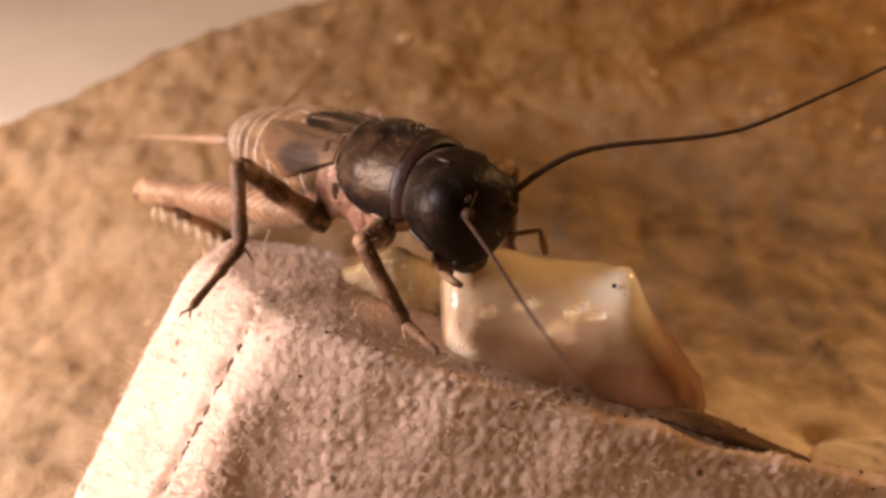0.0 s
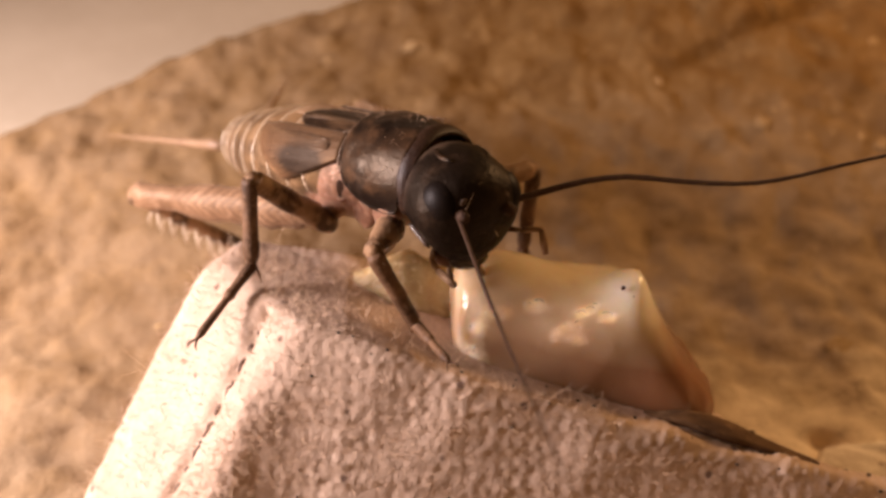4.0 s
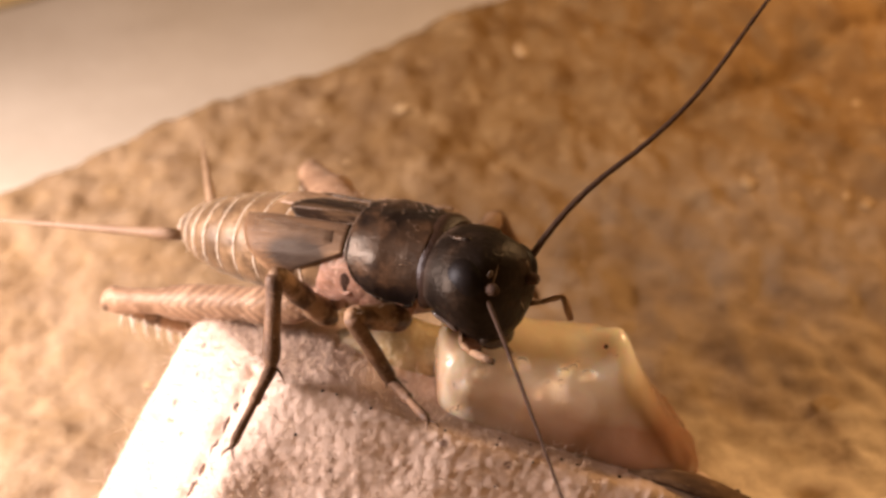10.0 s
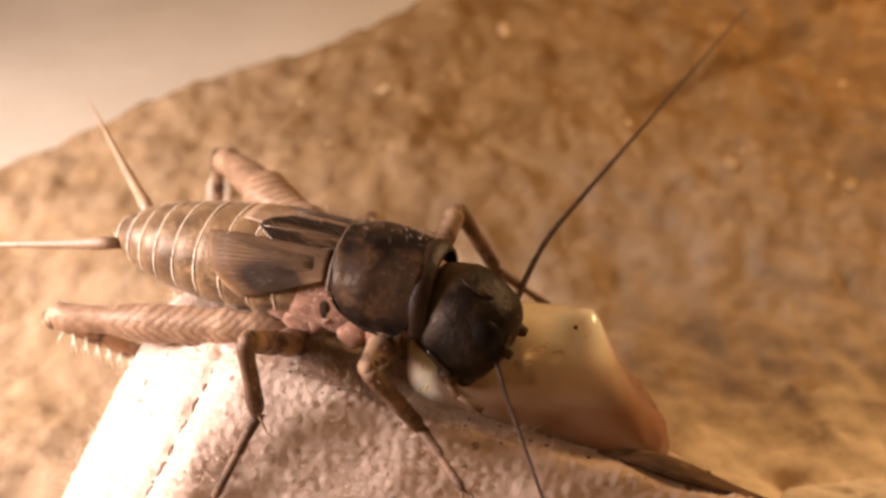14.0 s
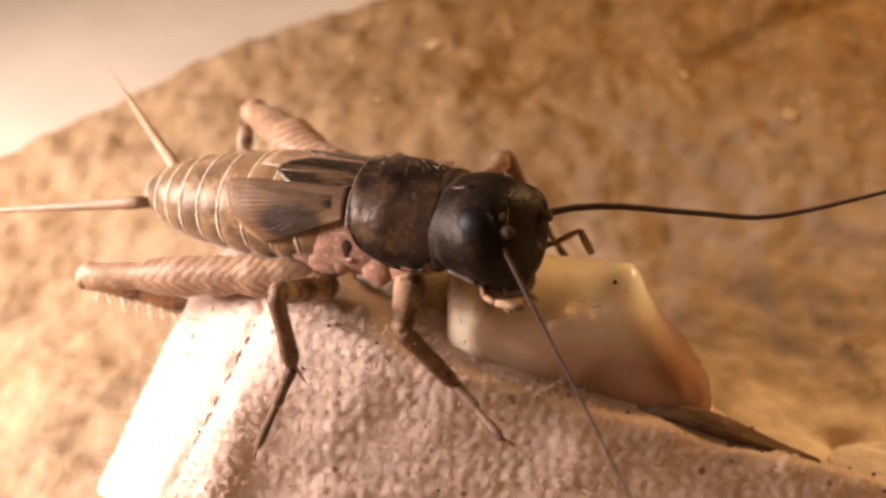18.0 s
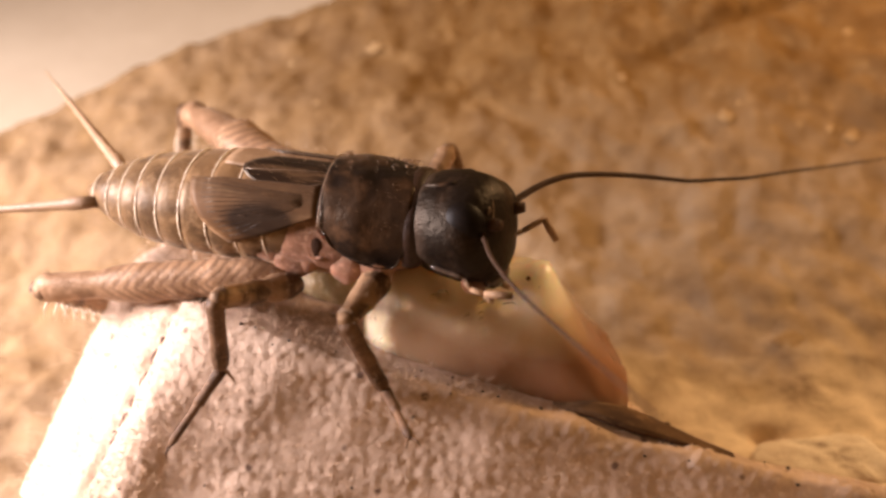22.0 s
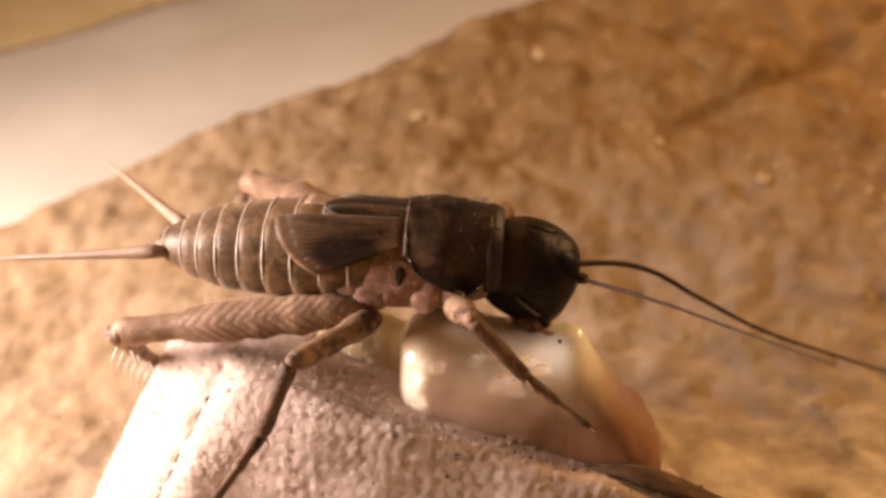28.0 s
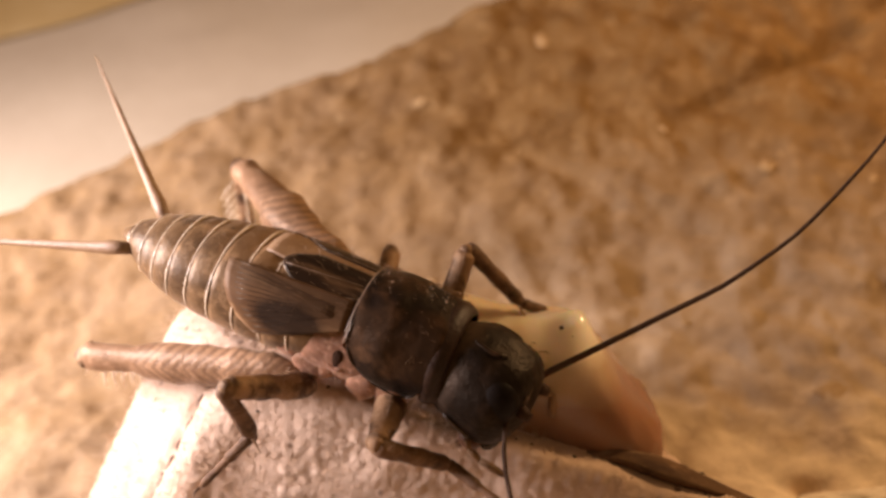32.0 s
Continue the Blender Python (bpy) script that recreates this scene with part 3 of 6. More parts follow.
# ---- the fruit ----
def build_fruit():
    fruit = tagged(new("fruit_piece"), "wet pale translucent piece of fruit flesh on the carton peak", "fruit")
    fruit.location = Vector((0.0, 0.0, 0.9)) * CM
    rings, n = [], 40
    # along the piece: x, foot, top, middle and half depth
    spec = [(-0.04, 1.02, 1.40, -0.14, 0.14), (-0.02, 0.98, 1.48, -0.14, 0.20), (0.08, 0.94, 1.535, -0.14, 0.25), (0.30, 0.88, 1.525, -0.14, 0.28), (0.46, 0.84, 1.475, -0.145, 0.295),
            (0.58, 0.80, 1.455, -0.15, 0.305), (0.72, 0.76, 1.455, -0.155, 0.315), (0.82, 0.72, 1.36, -0.155, 0.32), (0.92, 0.68, 1.22, -0.155, 0.32), (1.01, 0.64, 1.10, -0.15, 0.31), (1.08, 0.62, 1.02, -0.14, 0.27), (1.115, 0.66, 0.92, -0.13, 0.15)]
    fine = []
    for a, b in zip(spec, spec[1:]):
        fine += [tuple(p + (q - p) * k / 4 for p, q in zip(a, b)) for k in range(4)]
    fine.append(spec[-1])
    for _ in range(3):
        fine = [fine[0]] + [tuple((p + 2 * q + r) / 4 for p, q, r in zip(*fine[k - 1:k + 2])) for k in range(1, len(fine) - 1)] + [fine[-1]]
    for x, zb, zt, yc, ry in fine:
        ring = []
        for i in range(n):
            a = 2 * math.pi * i / n
            c, s = math.cos(a), math.sin(a)
            y = yc + ry * math.copysign(abs(c) ** 0.82, c)
            z = (zb + zt) / 2 + (zt - zb) / 2 * math.copysign(abs(s) ** 0.82, s)
            p = Vector((x, y, z))
            lump = 0.026 * noise.noise(p * 4) + 0.006 * noise.noise(p * 11) + 0.085 * math.exp(-((p - Vector((0.70, -0.25, 1.46))).length / 0.10) ** 2) + 0.025 * noise.noise(p * 15) * min(1.0, max(0.0, (x - 0.9) / 0.15))
            ring.append((p + Vector((0.3 * lump, lump * c, lump * s)) - Vector((0, 0, 0.9))) * CM)
        rings.append(ring)
    skin = add_rings(bmesh.new(), rings)
    tree = BVHTree.FromBMesh(skin)
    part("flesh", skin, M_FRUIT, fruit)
    for x, y, z, r in ((0.645, -0.335, 1.475, 0.010), (0.69, -0.35, 1.44, 0.006)):
        part("pit", ellipsoid((x, y, z - 0.9), (r, r, r), 8, 6, CM), M_SPECK, fruit, "tiny dark pit")
    # beads of juice on the wet flesh
    rng = random.Random(12)
    beads = bmesh.new()
    for cx, cy, cz, spread, count in ((0.42, -0.47, 1.30, 0.045, 8), (0.50, -0.44, 1.36, 0.04, 7), (0.10, -0.44, 1.38, 0.04, 4), (0.05, -0.44, 1.22, 0.05, 4), (0.27, -0.45, 1.42, 0.04, 3), (1.02, -0.37, 0.88, 0.05, 4)):
        for _ in range(count):
            at = Vector((cx + rng.gauss(0, spread), cy, cz + rng.gauss(0, spread * 0.8)))
            hit = tree.ray_cast((at - Vector((0, 0, 0.9)) - Vector((0, 0.5, 0))) * CM, Vector((0, 1, 0)))
            if hit[0] is None:
                continue
            r = rng.uniform(0.014, 0.032)
            shape = Matrix.Translation(hit[0]) @ Matrix.Rotation(rng.uniform(0, 3), 4, "Y") @ Matrix.Diagonal((r * CM * rng.uniform(0.7, 1.5), r * CM * 0.45, r * CM, 1))
            bmesh.ops.create_icosphere(beads, subdivisions=2, radius=1, matrix=shape)
    juice = part("juice", beads, M_JUICE, fruit, "tiny glistening beads of juice")
    tagged(juice, kind="stuff").visible_shadow = False
    return fruit


def build_rind():
    bm = bmesh.new()
    rings = []
    for k in range(17):
        u = k / 16
        x = -0.48 + 0.52 * u
        w = 0.01 + 0.17 * math.sin(math.pi * min(1, 0.02 + u * 0.8)) ** 0.7
        zc = 1.27 - 0.08 * u
        ring = []
        for i in range(18):
            a = 2 * math.pi * i / 18
            p = Vector((x, 0.15 + (0.02 + 0.9 * w) * math.cos(a), zc + w * math.sin(a)))
            ring.append((p + 0.035 * Vector((0, noise.noise(p * 6), noise.noise(p * 9))) + 0.012 * Vector((0, noise.noise(p * 20), noise.noise(p * 23)))) * CM)
        rings.append(ring)
    ob = link_mesh("fruit_rind", add_rings(bm, rings), M_RIND)
    tagged(ob, "yellow-brown wet scrap of fruit rind on the carton", "fruit")


build_fruit()
build_rind()


def build_shadow_strip():
    """A dark strip along the far end of the peak, for the fruit's shadow."""
    xs, n = np.linspace(0.72, 1.5, 60), 16
    verts, faces = [], []
    for i, x in enumerate(xs):
        u = i / 59
        y0, y1 = -0.47 - 0.12 * math.sin(math.pi * min(0.62, u + 0.02)), -0.33 - 0.12 * u - 0.1 * u ** 4
        for j in range(n):
            v = j / (n - 1)
            y = y0 + (y1 - y0) * v + 0.02 * noise.noise(Vector((x * 4, v, 2)))
            z = peak_height(x, y) + 0.018 * min(1, 6 * u) * (1 - u) - 0.01 + 0.02 * min(1, 5 * u) + 0.045 * min(1, 4 * u) * math.sin(math.pi * (0.15 + 0.85 * v)) * math.sin(math.pi * min(1, 0.15 + u)) + 0.007 * noise.noise(Vector((x * 4, y * 14, 1)))
            verts.append(Vector((x, y, z)) * CM)
    for i in range(59):
        for j in range(n - 1):
            a = i * n + j
            faces.append((a, a + n, a + n + 1, a + 1))
    me = bpy.data.meshes.new("shadow_strip")
    me.from_pydata(verts, [], faces)
    for f in me.polygons:
        f.use_smooth = True
    me.materials.append(M_SHADOW_STRIP)
    ob = tagged(new("shadow_strip", me), "dark brown strip for the shadow cast beside the flesh", "fruit")
    mod = ob.modifiers.new("thickness", "SOLIDIFY")
    mod.thickness, mod.offset = 0.0003, -1
    for x, y, r in ((1.17, -0.44, 0.011), (1.24, -0.46, 0.009)):
        part("pit", ellipsoid((x, y, peak_height(x, y) + 0.03), (r * 1.5, r, r * 0.6), 10, 8, CM), M_SPECK, ob, "small blackish pit")


def build_lump():
    # a lump of pulp coloured near white, the light on it painted in
    bm = ellipsoid((0, 0, 0), (0.36, 0.19, 0.075), 60, 36, CM)
    for w in bm.verts:
        w.co += w.co.normalized() * (0.0009 * noise.noise(w.co * 380) + 0.00035 * noise.noise(w.co * 1100) + 0.00015 * noise.noise(w.co * 2600))
        w.co += Vector((2.12, -0.17, 0.465)) * CM
    tagged(link_mesh("pulp_lump", bm, M_SCRAP), "pale rounded lump of paper pulp painted as lit", "egg carton")


build_shadow_strip()
build_lump()


# ---- the cricket ----
def girth(x):
    """Half width and half height of the abdomen along its length, in millimetres."""
    xs = [-11.0, -10.4, -9.4, -8.0, -6.0, -4.0, -2.0, 0.0]
    return float(np.interp(x, xs, [0.35, 0.9, 1.55, 2.05, 2.45, 2.6, 2.5, 2.3])), float(np.interp(x, xs, [0.3, 0.8, 1.35, 1.8, 2.1, 2.25, 2.2, 2.1]))


def spine_z(x):
    return float(np.interp(x, [-11, -8, -4, 0, 4], [-0.35, -0.3, -0.1, 0.0, 0.0]))


def shell(x0, x1, low, high, lift, nx=18, na=16, thick=0.1, wide=(2.55, 2.4), ripple=0.0):
    """A curved plate over the body: low(u) and high(u) are the bounds of its angle about the body, from the right side (-90) over the back (0) to the left (90)."""
    bm = bmesh.new()
    layers = []
    for off in (0.0, -thick):
        rows = []
        for i in range(nx + 1):
            u = i / nx
            x = x0 + (x1 - x0) * u
            ry, rz = (wide if wide else girth(x))
            row = []
            for j in range(na + 1):
                a = radians(low(u) + (high(u) - low(u)) * j / na)
                r = lift(u) + off + ripple * math.sin(j * 2.3) * math.sin(math.pi * min(1, u * 1.2))
                row.append(bm.verts.new(Vector((x, (ry + r) * math.sin(a), spine_z(x) + (rz + r) * math.cos(a))) * MM))
            rows.append(row)
        layers.append(rows)
    for k, rows in enumerate(layers):
        for a, b in zip(rows, rows[1:]):
            for j in range(na):
                q = (a[j], a[j + 1], b[j + 1], b[j])
                bm.faces.new(q if k else q[::-1])
    o, n = layers
    for j in range(na):
        bm.faces.new((o[0][j], n[0][j], n[0][j + 1], o[0][j + 1])[::-1])
        bm.faces.new((o[-1][j], n[-1][j], n[-1][j + 1], o[-1][j + 1]))
    for i in range(nx):
        bm.faces.new((o[i][0], n[i][0], n[i + 1][0], o[i + 1][0]))
        bm.faces.new((o[i][-1], n[i][-1], n[i + 1][-1], o[i + 1][-1])[::-1])
    return bm


def pad(s, x0, end, a0, a1, lift, low=0, nx=20, na=18, thick=0.06):
    """A wing pad on one side: its hind edge lies at end(v), v running from the back down the side."""
    bm = bmesh.new()
    layers = []
    for off in (0.0, -thick):
        rows = []
        for i in range(nx + 1):
            row = []
            for j in range(na + 1):
                v = j / na
                u = i / nx
                x = x0 + (end(v) - x0) * u
                ry, rz = girth(min(x, 0))
                r = lift + off + 0.008 * math.sin(v * 34 * (0.6 + 0.4 * u)) - 0.03 * u
                c = radians(a0 + (a1 - a0 - low * (1 - u) ** 1.2) * v)
                row.append(bm.verts.new(Vector((x, s * (ry + r) * math.sin(c), spine_z(x) + (rz + r) * math.cos(c))) * MM))
            rows.append(row)
        layers.append(rows)
    o, n = layers
    quads = []
    for i in range(nx):
        for j in range(na):
            quads.append((o[i][j], o[i][j + 1], o[i + 1][j + 1], o[i + 1][j]))
            quads.append((n[i][j], n[i + 1][j], n[i + 1][j + 1], n[i][j + 1]))
        quads.append((o[i][0], o[i + 1][0], n[i + 1][0], n[i][0]))
        quads.append((o[i][na], n[i][na], n[i + 1][na], o[i + 1][na]))
    for j in range(na):
        quads.append((o[0][j], n[0][j], n[0][j + 1], o[0][j + 1]))
        quads.append((o[nx][j], o[nx][j + 1], n[nx][j + 1], n[nx][j]))
    for q in quads:
        bm.faces.new(q)
    bmesh.ops.recalc_face_normals(bm, faces=bm.faces[:])
    return bm


def build_trunk(bug):
    bm = loft([(-2.8, 0, -0.2, 1.6, 1.5, 2), (-2.2, 0, -0.35, 2.2, 1.95, 2), (-1.0, 0, -0.4, 2.35, 2.1, 2.2), (0.6, 0, -0.4, 2.25, 2.05, 2.2), (2.2, 0, -0.35, 2.05, 1.95, 2.2), (3.6, 0, -0.2, 1.7, 1.75, 2), (4.3, 0, -0.1, 1.3, 1.4, 2)], 28)
    for w in bm.verts:
        w.co += w.co.normalized() * 0.00022 * noise.noise(w.co * 900)
    part("thorax", bm, M_PLEURA, bug, "soft pinkish-brown underside of the thorax")
    for y in (-1, 1):
        for x, z, rx, rz, tilt in ((1.3, -1.35, 0.7, 1.0, 0.3), (-0.3, -1.2, 0.6, 1.0, 0.5), (-1.1, -1.5, 0.9, 0.9, 0.2), (-2.1, -1.0, 0.9, 0.8, -0.5), (2.4, -1.4, 0.75, 0.9, 0.1)):
            bm = ellipsoid((0, 0, 0), (rx, 0.42, rz), 18, 12)
            turn = Matrix.Rotation(tilt, 3, "Y")
            for w in bm.verts:
                w.co = turn @ w.co + Vector((x, y * 1.72, z)) * MM
                w.co += Vector((1, 1, 1)) * 0.0001 * noise.noise(w.co * 1500)
            part("side_plate", bm, M_PLEURA, bug)
        part("breathing_pit", ellipsoid((0.05, y * 2.1, -0.65), (0.36, 0.2, 0.5), 14, 10), M_PIT, bug, "dark pit in the side")
        part("pit_fold", tube([(0.05 + 0.42 * math.cos(a), y * 2.12, -0.62 + 0.58 * math.sin(a)) for a in np.linspace(0.4, 5.6, 16)], [0.05] + [0.13] * 14 + [0.05], 8), M_PLEURA, bug, "pale pink fold")
    # shield behind the head, its hem and its collar
    hem = lambda u: 90 + 34 * math.sin(min(1.0, u * 1.25) * math.pi / 2) - 30 * max(0.0, (u - 0.8) / 0.2) ** 2 - 10 * max(0.0, (0.12 - u) / 0.12)
    bulge = lambda u: 0.13 + 0.11 * math.sin(math.pi * u) - 0.17 * u * u
    bm = shell(0.25, 3.75, lambda u: -hem(u), hem, bulge, 30, 56, 0.12, (2.35, 2.25))
    for w in bm.verts:
        w.co += w.co.normalized() * (0.00013 * noise.noise(w.co * 700) + 0.00004 * noise.noise(w.co * 2000))
    part("pronotum", bm, M_PRONOTUM, bug, "dark brown mottled neck shield")
    bm = bmesh.new()
    tube([(0.24, 2.475 * math.sin(radians(a)), 2.375 * math.cos(radians(a))) for a in range(-84, 85, 4)], [0.032] * 43, 6, bm=bm)
    part("shield_hem", bm, M_HEM, bug, "thin pale hem line")
    for side in (-1, 1):
        bm = bmesh.new()
        tube([(0.3 + 3.4 * u, side * (2.32 + bulge(u)) * math.sin(radians(hem(u))), (2.22 + bulge(u)) * math.cos(radians(hem(u)))) for u in np.linspace(0.04, 0.97, 26)], [0.02] + [0.05] * 24 + [0.02], 6, bm=bm)
        part("shield_border", bm, M_BLACK, bug, "black glossy lower border")
    rng = random.Random(3)
    bm = bmesh.new()
    for k in range(150):
        a, x = radians(rng.gauss(22, 14)), rng.uniform(0.4, 3.7)
        q = Matrix.Translation(Vector((x, (2.55 if x > 0.25 else 2.44) * math.sin(a), (2.45 if x > 0.25 else 2.27) * math.cos(a))) * MM) @ Matrix.Diagonal((*[rng.uniform(0.00002, 0.00006) for _ in "xyz"], 1))
        bmesh.ops.create_icosphere(bm, subdivisions=1, radius=1, matrix=q)
    part("dust", bm, M_CERCUS, bug, "pale dust grains on the back")
    part("collar", shell(3.55, 4.3, lambda u: -122, lambda u: 122, lambda u: 0.0 + 0.07 * math.sin(math.pi * u) - 0.22 * u * u, 10, 40, 0.14, (2.3, 2.22)), M_COLLAR, bug, "reddish-brown collar")
    # nine rings of the abdomen, each with its pale hind edge
    bounds = [-0.9, -2.1, -3.3, -4.5, -5.7, -6.8, -7.8, -8.7, -9.5, -10.5]
    for k, (a, b) in enumerate(zip(bounds, bounds[1:])):
        secs = []
        for i in range(6):
            x = a + 0.35 + (b - a - 0.35) * i / 5
            ry, rz = girth(x)
            tuck = -0.14 + 0.14 * min(1, i / 3)
            secs.append((x, 0, spine_z(x), ry + tuck, rz + tuck, 2.1))
        seg = part("abdomen_ring", loft(secs, 32), M_ABDOMEN, bug)
        ry, rz = girth(b)
        pts = [(b + 0.02, (ry + 0.01) * math.sin(radians(c)), spine_z(b) + (rz + 0.01) * math.cos(radians(c))) for c in range(-125, 126, 10)]
        part("pale_edge", tube(pts, [0.048] * len(pts), 5), M_EDGE, seg, "cream hind edge")
    part("tail_plate", loft([(-10.3, 0, -0.3, 0.85, 0.7, 2), (-10.8, 0, -0.35, 0.6, 0.45, 2), (-11.2, 0, -0.4, 0.2, 0.18, 2)], 14), M_ABDOMEN, bug)
    # wing pads: two on the back, two fans on the sides
    part("hind_back_plate", shell(0.2, -4.2, lambda u: -34 + 12 * u, lambda u: 34 - 12 * u, lambda u: 0.08 - 0.03 * u, 12, 20, 0.08, None), M_CERCUS, bug, "tan plate between the wing pads")
    for s in (-1, 1):
        edge = lambda v: -1.3 - 2.0 * math.sin(math.pi * min(1, 0.12 + 0.8 * v))
        part("back_wing_pad", pad(s, 0.5, edge, 5, 50, 0.16, 12, thick=0.1), M_WING, bug, "short dark veined wing pad")
        for v in (0.02, 0.55, 0.98):
            pts = []
            for u in np.linspace(0.12, 0.97, 9):
                x = 0.5 + (edge(v) - 0.5) * u
                ry, rz = girth(min(x, 0))
                c = radians(5 + (45 - 12 * (1 - u) ** 1.2) * v)
                pts.append((x, s * (ry + 0.15 - 0.03 * u) * math.sin(c), spine_z(x) + (rz + 0.15 - 0.03 * u) * math.cos(c)))
            part("wing_vein", tube(pts, [0.024] * 9, 5), M_HEM, bug, "thin tan vein")
        end = lambda v: -5.3 + 0.3 * v + 1.6 * v ** 2.5
        part("side_wing_pad", pad(s, 0.1, end, 42, 107, 0.17, 34), M_FAN, bug, "dark fan-shaped wing pad")
        for k in range(13):
            v = 0.04 + 0.072 * k
            pts = []
            for u in np.linspace(0.12, 0.9, 9):
                v1 = 0.45 + (v - 0.45) * min(1, 0.25 + u)
                x = 0.1 + (end(v1) - 0.1) * u
                c = radians(42 + (65 - 34 * (1 - u) ** 1.2) * v1)
                ry, rz = girth(min(x, 0))
                pts.append((x, s * (ry + 0.165 - 0.03 * u) * math.sin(c), spine_z(x) + (rz + 0.165 - 0.03 * u) * math.cos(c)))
            part("wing_vein", tube(pts, [0.018] * 9, 5), M_WING, bug, "thin brown vein")


def brow(y, z, sink=0.03):
    """A point on the front of the head."""
    rest = max(0, 1 - (y / 2.17) ** 2 - ((z + 0.05) / 2.25) ** 2)
    return (2.0 + 2.05 * math.sqrt((math.sqrt(0.16 + 2.4 * rest) - 0.4) / 1.2) - sink, y, z)


def crown(x, y, sink=0.02):
    """A point on the top of the head."""
    return (x, y, -0.05 + 2.25 * math.sqrt(max(0, 1 - (y / 2.17) ** 2 - 0.4 * ((x - 2.0) / 2.05) ** 2 - 0.6 * ((x - 2.0) / 2.05) ** 4)) - sink)


def build_head(bug):
    head = part("head", bmesh.new(), M_HEAD, bug, "glossy black rounded head with brown mottling")
    bm = ellipsoid((2.0, 0, -0.05), (2.05, 2.17, 2.25), 48, 40)
    for w in bm.verts:
        p = w.co / MM
        d = abs(p.x - 2.0) / 2.05
        k = math.sqrt(1 + 0.6 * d * d) if d < 0.999 else 1.0
        p.y, p.z = p.y * k, -0.05 + (p.z + 0.05) * k
        if p.x < 1.2:
            p.x = 1.2 - (1.2 - p.x) * 1.4
        if p.z < -0.6:
            p.x += 0.2 * (-0.6 - p.z)
            p.y *= 1 - 0.10 * (-0.6 - p.z)
            p.z = -0.6 + (p.z + 0.6) * 1.0
        for s in (-1, 1):
            near = ((p.x - 2.65) / 1.0) ** 2 + ((p.z - 0.55) / 1.15) ** 2 + ((p.y - s * 2.0) / 1.0) ** 2
            p.y += s * 0.2 * math.exp(-near)
            p.x += 0.12 * math.exp(-near)
        p += (p - Vector((2, 0, 0))).normalized() * 0.07 * noise.noise(p * 0.9)
        w.co = p * MM
    me = head.data
    bm.to_mesh(me)
    bm.free()
    for f in me.polygons:
        f.use_smooth = True
    for s in (-1, 1):
        part("eye", ellipsoid((2.7, s * 1.32, 0.55), (1.0, 0.85, 1.05), 32, 24), M_EYE, head, "black oval compound eye")
        part("antenna_socket", ellipsoid((3.74, s * 0.9, 0.5), (0.13, 0.3, 0.34), 16, 12), M_SOCKET, head, "pale greyish socket")
        part("antenna_base", tube([(3.5, s * 0.95, 0.5), (3.95, s * 1.05, 0.62), (4.2, s * 1.12, 0.65)], [0.3, 0.26, 0.2], 10), M_ANTENNA, head)
        part("jaw", ellipsoid((2.75, s * 0.65, -2.05), (0.55, 0.6, 0.5), 14, 10), M_JAW, head, "reddish-brown jaw")
        if s < 0:
            pts = [(2.6, -1.2, -1.7), (3.0, -1.5, -2.0), (3.6, -1.5, -2.1), (4.7, -1.35, -2.05)]
        else:
            pts = [(2.6, 1.5, -1.2), (3.6, 2.2, -0.8), (4.4, 2.55, -0.3), (4.9, 2.6, -1.2)]
        for a, b, r in zip(pts, pts[1:], (0.16, 0.15, 0.2)):
            part("palp_joint", tube([a, [(i + j) / 2 for i, j in zip(a, b)], b], [r * 0.7, r * 0.85, r * 0.65], 8), M_LEG, head)
        pts = [(2.9, s * 0.5, -2.2), (3.2, s * 0.7, -2.6), (3.6, s * 0.75, -2.75)]
        for a, b in zip(pts, pts[1:]):
            part("small_palp", tube([a, [(i + j) / 2 for i, j in zip(a, b)], b], [0.11, 0.13, 0.1], 8), M_LEG, head)
        # pale fork on the brow, dull bands on the crown, a pale cheek
        pts = [brow(s * (0.05 + 0.95 * u), 1.75 - 0.95 * u + 0.22 * math.sin(4 * u)) for u in np.linspace(0, 1, 9)]
        part("brow_line", tube(pts, [0.015] + [0.035] * 7 + [0.015], 5), M_HEM, head, "thin pale brow line")
        pts = [crown(0.75 + 1.5 * u, s * (0.75 + 0.25 * math.sin(3 * u))) for u in np.linspace(0, 1, 9)]
        part("crown_band", tube(pts, [0.05] + [0.11] * 7 + [0.05], 6), M_PRONOTUM, head, "dull brown band on the crown")
        part("face_line", tube([brow(s * (0.5 + 0.55 * u), -0.2 - 0.75 * u, 0.02) for u in np.linspace(0, 1, 6)], [0.02, 0.035, 0.035, 0.035, 0.035, 0.02], 6), M_HEM, head, "thin pale face line")
        part("cheek_bar", tube([(1.5 + 1.3 * u, s * (1.88 - 0.3 * u), -1.1 - 0.4 * u) for u in np.linspace(0, 1, 7)], [0.05] + [0.11] * 5 + [0.05], 8), M_TEMPLE, head, "dull brown cheek bar")
        part("eye_spot", ellipsoid((3.66, s * 0.95, 1.08), (0.06, 0.17, 0.2), 12, 8), M_SOCKET, head, "small pale spot beside the eye")
    part("upper_lip", ellipsoid((3.4, 0, -1.9), (0.42, 0.9, 0.5), 16, 10), M_BLACK, head, "black upper lip")
    return head


